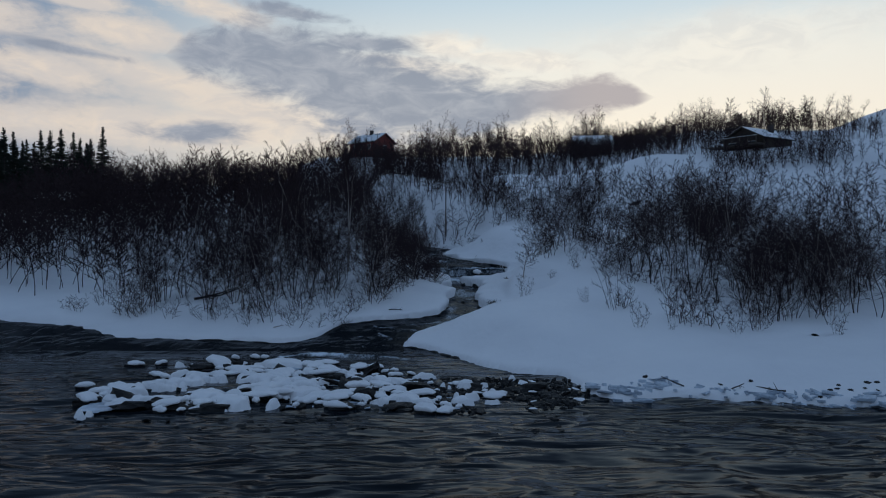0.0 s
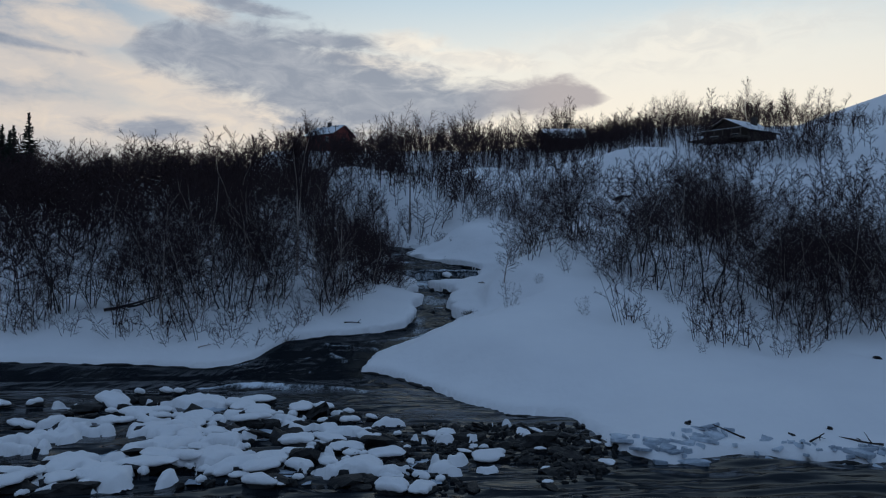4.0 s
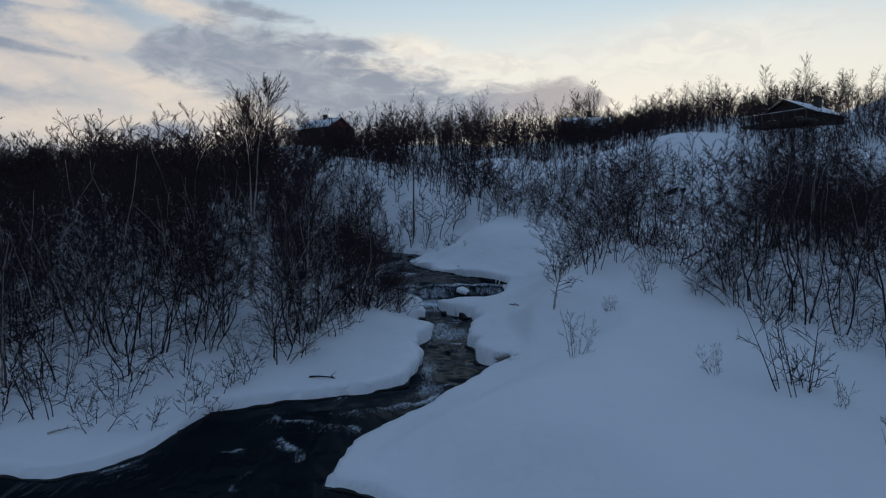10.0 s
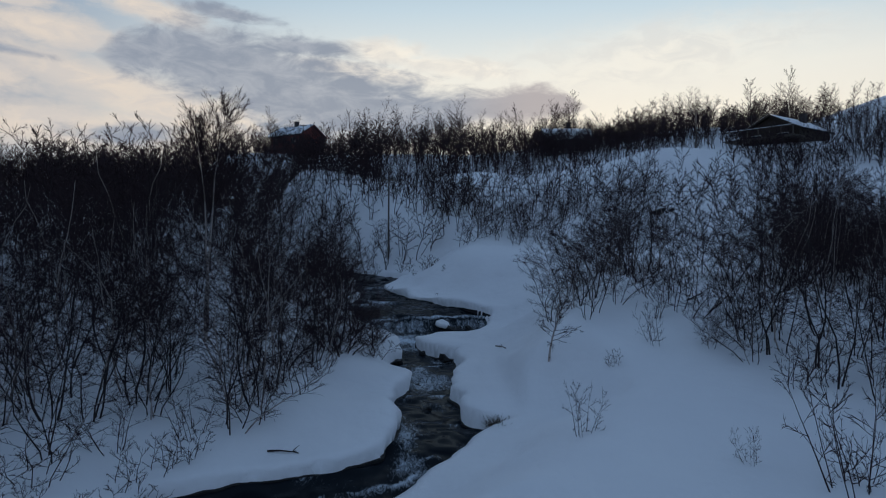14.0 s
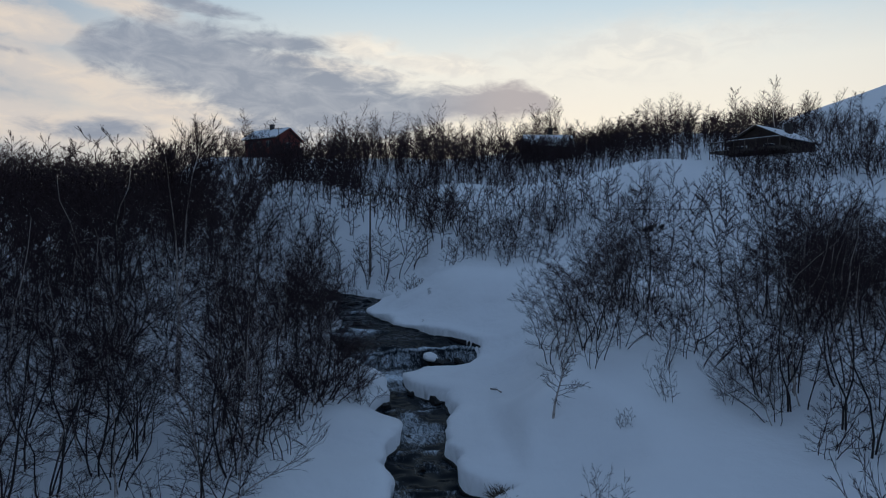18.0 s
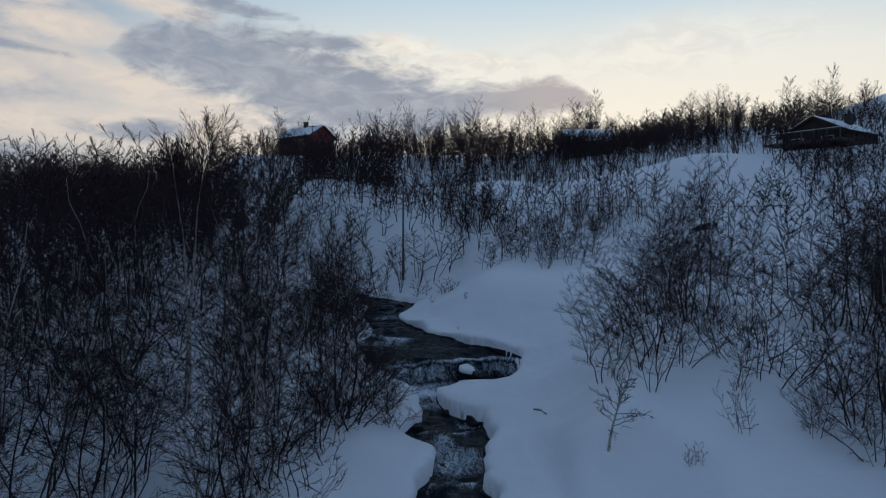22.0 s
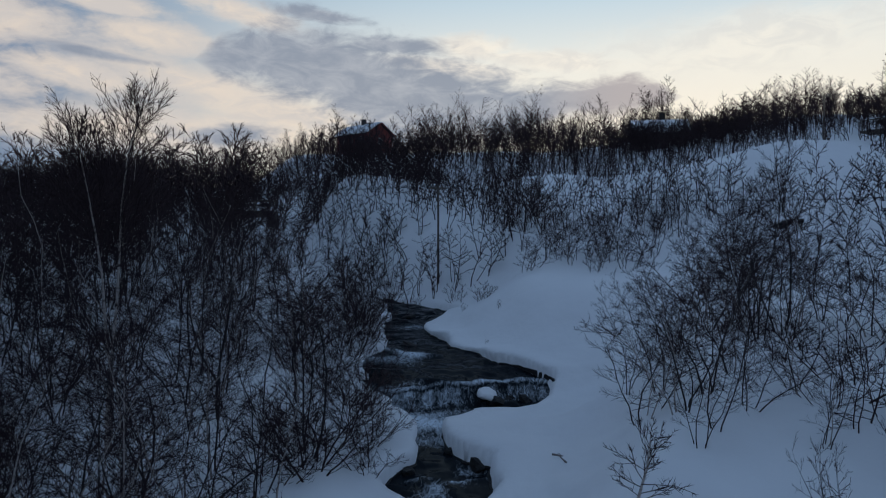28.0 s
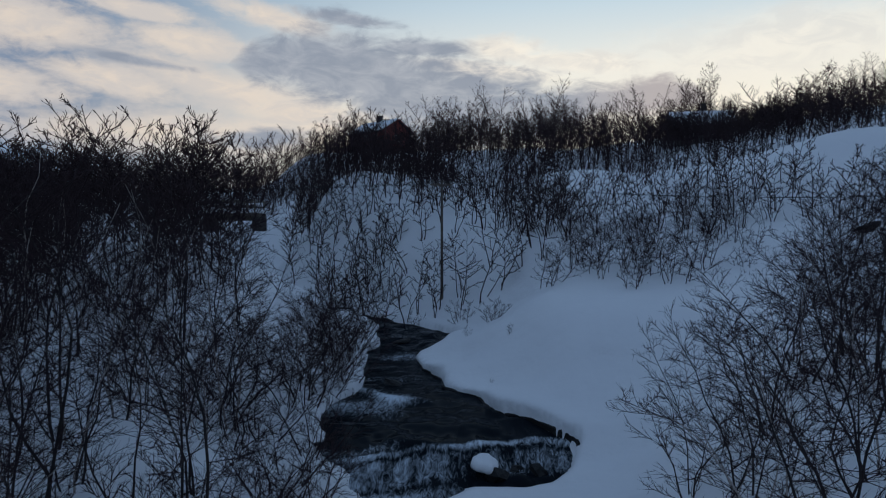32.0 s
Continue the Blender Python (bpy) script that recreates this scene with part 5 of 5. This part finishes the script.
# boulders of the creek
fall = new("waterfall_boulder")
fall.location = (0.8, 46.9, 2.35)
part_of("stone", stone_meshes[2], fall, (0.2, 0.05, 0.1), (0.1, 0.2, 0.3), (1.0, 0.9, 1.7))
part_of("snow_cap", cap_meshes[1], fall, (-0.16, -0.1, 0.62), (0.35, 0.1, 0.5), (0.85, 0.75, 0.7))
tagged(fall, "dark boulder with a heart-shaped snow cap in the falls", "boulder")
rng = np.random.default_rng(48)
for x, y, z, w, d, h in [(1.5, 47.25, 2.55, 0.8, 0.6, 0.5), (2.2, 47.3, 2.5, 0.7, 0.6, 0.5), (-2.9, 45.6, 2.35, 0.5, 0.4, 0.25), (-1.6, 45.4, 2.3, 0.7, 0.6, 0.35), (-0.6, 44.0, 2.2, 0.5, 0.5, 0.3),
                         (-1.9, 40.2, 1.95, 0.7, 0.5, 0.4), (-0.6, 41.8, 2.1, 0.6, 0.5, 0.35), (0.2, 40.6, 2.0, 0.7, 0.5, 0.5), (-1.1, 33.4, 1.4, 0.5, 0.4, 0.25), (-1.3, 36.4, 1.65, 0.5, 0.4, 0.25), (-2.9, 53.4, 3.9, 0.8, 0.6, 0.3), (-3.4, 60.5, 4.5, 0.7, 0.5, 0.3)]:
    capped_rock(x, y, z, w, d, h, 0, rng, "wet black boulder under rushing creek water", "boulders in the creek bed")
for x, y, w, h, lab in [(15.3, 17.1, 0.5, 0.22, "dark stone in a hollow of the snow"), (0.4, 90.0, 1.7, 1.1, "dark rock outcrop on the snowy hillside"),
                        (-1.0, 90.6, 0.9, 0.8, "dark rock outcrop on the snowy hillside"), (1.6, 90.4, 1.0, 0.7, "dark rock outcrop on the snowy hillside"), (19.2, 63.6, 1.2, 0.6, "dark rock outcrop on the snowy hillside"), (20.4, 63.9, 0.6, 0.4, "dark rock outcrop on the snowy hillside")]:
    capped_rock(x, y, height_at(x, y) + 0.05, w, w * 0.7, h, h * 0.5 if w > 1.2 else 0, rng, lab)
tuft_rng = np.random.default_rng(50)
segs = []
for _ in range(150):
    a = tuft_rng.uniform(0, 6.28)
    rod(segs, np.array([np.cos(a), np.sin(a), 0]) * tuft_rng.uniform(0, 0.38), unit(np.array([np.cos(a), np.sin(a), tuft_rng.uniform(0.4, 1.6)])), tuft_rng.uniform(0.2, 0.5), 0.012, 0.004, 3, tuft_rng, 0.3, -0.05)
v, q = prisms(segs, 3)
tuft = quads_object("withered_tuft", v, q, M_GRASS)
tuft.location = (0.95, 30.2, height_at(0.95, 30.2) + 0.05)
tagged(tuft, "withered brown tuft in a hollow of the snow", "grass tuft")

# ---- houses on the ridge ----


def house(name, label, x, y, z, yaw, length, width, wall_h, roof_h, wall_mat, over=0.45, chimney=(0.0, 0.0), windows=(), gable_windows=(), deck=False, snow=0.2):
    """A gabled wooden house; its ridge runs along its own x axis, windows on its -y side and gable windows on its +x end."""
    top = new(name)
    top.matrix_world = pose(x, y, z, 0, 0, yaw)
    hl, hw, th = length / 2, width / 2, 0.16
    for side in (-1, 1):
        part("wall", box_bm((length, th, wall_h + 1.0), pose(0, side * (hw - th / 2), (wall_h - 1.0) / 2)), wall_mat, top)
        bm = bmesh.new()
        xs = (side * hl, side * (hl - th))
        prof = [(-hw + th, -1.0), (hw - th, -1.0), (hw - th, wall_h), (0, wall_h + roof_h * (1 - th / hw)), (-hw + th, wall_h)]
        a, b = ([bm.verts.new((px, py, pz)) for py, pz in prof] for px in xs)
        bm.faces.new(a)
        bm.faces.new(b[::-1])
        for i in range(5):
            bm.faces.new((a[i], b[i], b[(i + 1) % 5], a[(i + 1) % 5]))
        bmesh.ops.recalc_face_normals(bm, faces=bm.faces[:])
        part("gable_wall", bm, wall_mat, top)
        # roof slope with its blanket of snow
        run = hw + over
        slope = math.atan2(roof_h, hw)
        span = run / math.cos(slope)
        mid = (0, side * run / 2, wall_h + roof_h - roof_h / hw * run / 2)
        turn = Euler((-side * slope, 0, 0)).to_matrix().to_4x4()
        part("roof", box_bm((length + 2 * over, span, 0.14), Matrix.Translation(mid) @ turn @ Matrix.Translation((0, 0, 0.07))), M_ROOF, top)
        part("roof_snow", box_bm((length + 2 * over - 0.1, span - 0.08, snow), Matrix.Translation(mid) @ turn @ Matrix.Translation((0, 0, 0.15 + snow / 2)), snow * 0.3), M_SNOW, top, "thin crust of snow")
        for e in (-1, 1):
            part("bargeboard", box_bm((0.05, span, 0.2), Matrix.Translation(mid) @ turn @ Matrix.Translation((e * (hl + over + 0.03), 0, 0.03))), wall_mat, top)
    for wx, wz, ww, wh in windows:
        f = part("window", box_bm((ww, 0.08, wh), pose(wx, -hw - 0.02, wz)), M_WHITE, top, "white-framed window")
        for s in (-1, 1):
            part("pane", box_bm((ww / 2 - 0.1, 0.03, wh - 0.16), pose(wx + s * ww / 4, -hw - 0.065, wz)), M_GLASS, f)
    for wy, wz, ww, wh in gable_windows:
        f = part("window", box_bm((0.08, ww, wh), pose(hl + 0.02, wy, wz)), M_WHITE, top, "white-framed window")
        part("pane", box_bm((0.03, ww - 0.14, wh - 0.16), pose(hl + 0.065, wy, wz)), M_GLASS, f)
    cx, cy = chimney
    base = wall_h + roof_h * (1 - abs(cy) / hw)
    ch = part("chimney", box_bm((0.62, 0.62, 1.5), pose(cx, cy, base + 0.35), 0.02), M_BRICK, top, "dark masonry chimney")
    part("chimney_cap", box_bm((0.8, 0.8, 0.1), pose(cx, cy, base + 1.17), 0.02), M_BRICK, ch)
    if deck:
        part("deck", box_bm((2.2, width + 1.5, 0.2), pose(hl + 1.3, 0, 0.25)), M_WOOD, top, "low wooden deck")
        for i in range(7):
            part("rail_post", box_bm((0.09, 0.09, 0.9), pose(hl + 2.3, -hw - 0.6 + i * (width + 1.2) / 6, 0.8)), M_WOOD, top)
        part("rail", box_bm((0.1, width + 1.5, 0.1), pose(hl + 2.3, 0, 1.25)), M_WOOD, top)
        part("rail_snow", box_bm((0.14, width + 1.5, 0.05), pose(hl + 2.3, 0, 1.33), 0.015), M_SNOW, top)
    return tagged(top, label, "house")


house("red_house", "red wooden house with snow on the roof", -17.7, 143.7, 24.2, -40, 7.8, 5.8, 2.6, 1.75, M_RED, chimney=(0.3, -0.4),
      windows=[(-2.4, 1.5, 1.0, 1.1), (-0.2, 1.5, 1.0, 1.1), (2.0, 1.5, 1.0, 1.1)], gable_windows=[(0, 1.4, 1.1, 1.0)])
house("log_cottage", "low dark timber cottage with a chimney above a snow slope", 41.3, 83.5, 18.3, 211, 6.4, 6.2, 1.3, 1.55, M_BROWN, over=0.35, chimney=(-1.2, 1.2),
      windows=[(-1.5, 0.7, 1.0, 0.7)], gable_windows=[(-1.6, 0.6, 1.2, 0.7), (1.4, 0.6, 1.2, 0.7)], deck=True, snow=0.05)
house("grey_house", "grey house half hidden behind ridge trees", 24.4, 112.5, 19.4, -8, 6.2, 6.6, 2.9, 1.9, M_GREY, chimney=(0.4, 0.2), windows=[(-1.6, 1.7, 1.0, 1.2), (1.4, 1.7, 1.0, 1.2)], snow=0.04)
house("small_shed", "small dark shed with a snowy roof at the wood's edge", -54.5, 83, height_at(-54.5, 83) - 0.2, 8, 5.0, 3.6, 1.2, 0.9, M_BROWN, chimney=(0.6, 0.2))

# ---- footbridge over the upper creek ----
bridge = tagged(new("footbridge"), "snowy wooden footbridge with post-and-rail sides", "bridge")
bridge.matrix_world = pose(-17.6, 77.0, 11.3, 0, 0, -4) @ Matrix.Diagonal((0.7, 1, 0.85, 1))
part("deck", box_bm((5.6, 1.8, 0.25), pose(0, 0, -0.15)), M_WOOD, bridge)
part("deck_snow", box_bm((5.6, 1.7, 0.3), pose(0, 0, 0.12), 0.08), M_SNOW, bridge, "thick snow on the deck")
for side in (-1, 1):
    part("beam", box_bm((5.6, 0.25, 0.4), pose(0, side * 0.6, -0.4)), M_WOOD, bridge)
    for i in range(4):
        part("rail_post", box_bm((0.12, 0.12, 1.2), pose(-2.6 + i * 1.73, side * 0.82, 0.45)), M_WOOD, bridge)
    for h in (0.55, 0.98):
        part("rail", box_bm((5.5, 0.07, 0.11), pose(0, side * 0.91, h)), M_WOOD, bridge)
for e in (-1, 1):
    part("abutment", box_bm((0.7, 1.6, 1.2), pose(e * 2.6, 0, -0.9), 0.08), M_BRICK, bridge, "dark stone abutment")

# ---- poles and wires ----


def pole(x, y, top_z, arm_yaw, group="power line poles"):
    base = height_at(x, y) - 0.4
    o = tagged(new("power_pole"), "weathered wooden power pole standing in snow", "power pole", group)
    o.matrix_world = pose(x, y, base, 0, 0, arm_yaw)
    h = top_z - base
    v, q = prisms([(0, 0, 0, 0, 0, h, 0.085, 0.06)], 8)
    quads_object("post", v, q, M_WOOD, o)
    part("crossarm", box_bm((1.2, 0.09, 0.11), pose(0, 0.1, h - 0.2)), M_WOOD, o)
    for s in (-0.5, 0.5):
        v, q = prisms([(s, 0.1, h - 0.15, s, 0.1, h + 0.03, 0.035, 0.03)], 6)
        quads_object("insulator", v, q, M_METAL, o)
    return o


def wire(a, b, sag, label="thin dark power wire hanging between poles"):
    a, b = np.array(a, float), np.array(b, float)
    n, r = 14, 0.009
    side = unit(np.cross(b - a, (0, 0, 1.0))) * r
    up = np.array([0, 0, r])
    pts = [a + (b - a) * i / n - np.array([0, 0, sag * 4 * (i / n) * (1 - i / n)]) for i in range(n + 1)]
    v = np.concatenate([[p + side, p + up, p - side, p - up] for p in pts])
    q = [[4 * i + j, 4 * i + (j + 1) % 4, 4 * i + 4 + (j + 1) % 4, 4 * i + 4 + j] for i in range(n) for j in range(4)]
    return tagged(quads_object("power_wire", v, q, M_WIRE), label, "wire", "power wires over the hillside")


pole(-2.0, 66, 12.6, 15)
pole(42, 52, 13.2, 15)
pole(30, 81, 21.4, 10, "poles on the ridge")
pole(66, 90, 23.9, 10, "poles on the ridge")
pole(-30.6, 100, 19.3, 0, "poles on the ridge")
pole(-16.0, 137.5, 28.2, 0, "poles on the ridge")
pole(-36, 74, 14.5, 15)
for s in (-0.5, 0.5):
    wire((-2.0 + s * 0.97, 66 + s * 0.26, 12.58), (42 + s * 0.97, 52 + s * 0.26, 13.18), 1.6)
    wire((-2.0 + s * 0.97, 66 + s * 0.26, 12.58), (-36 + s * 0.97, 74 + s * 0.26, 14.48), 0.9)
    wire((30 + s * 0.98, 81 + s * 0.17, 21.4), (66 + s * 0.98, 90 + s * 0.17, 23.9), 1.1)
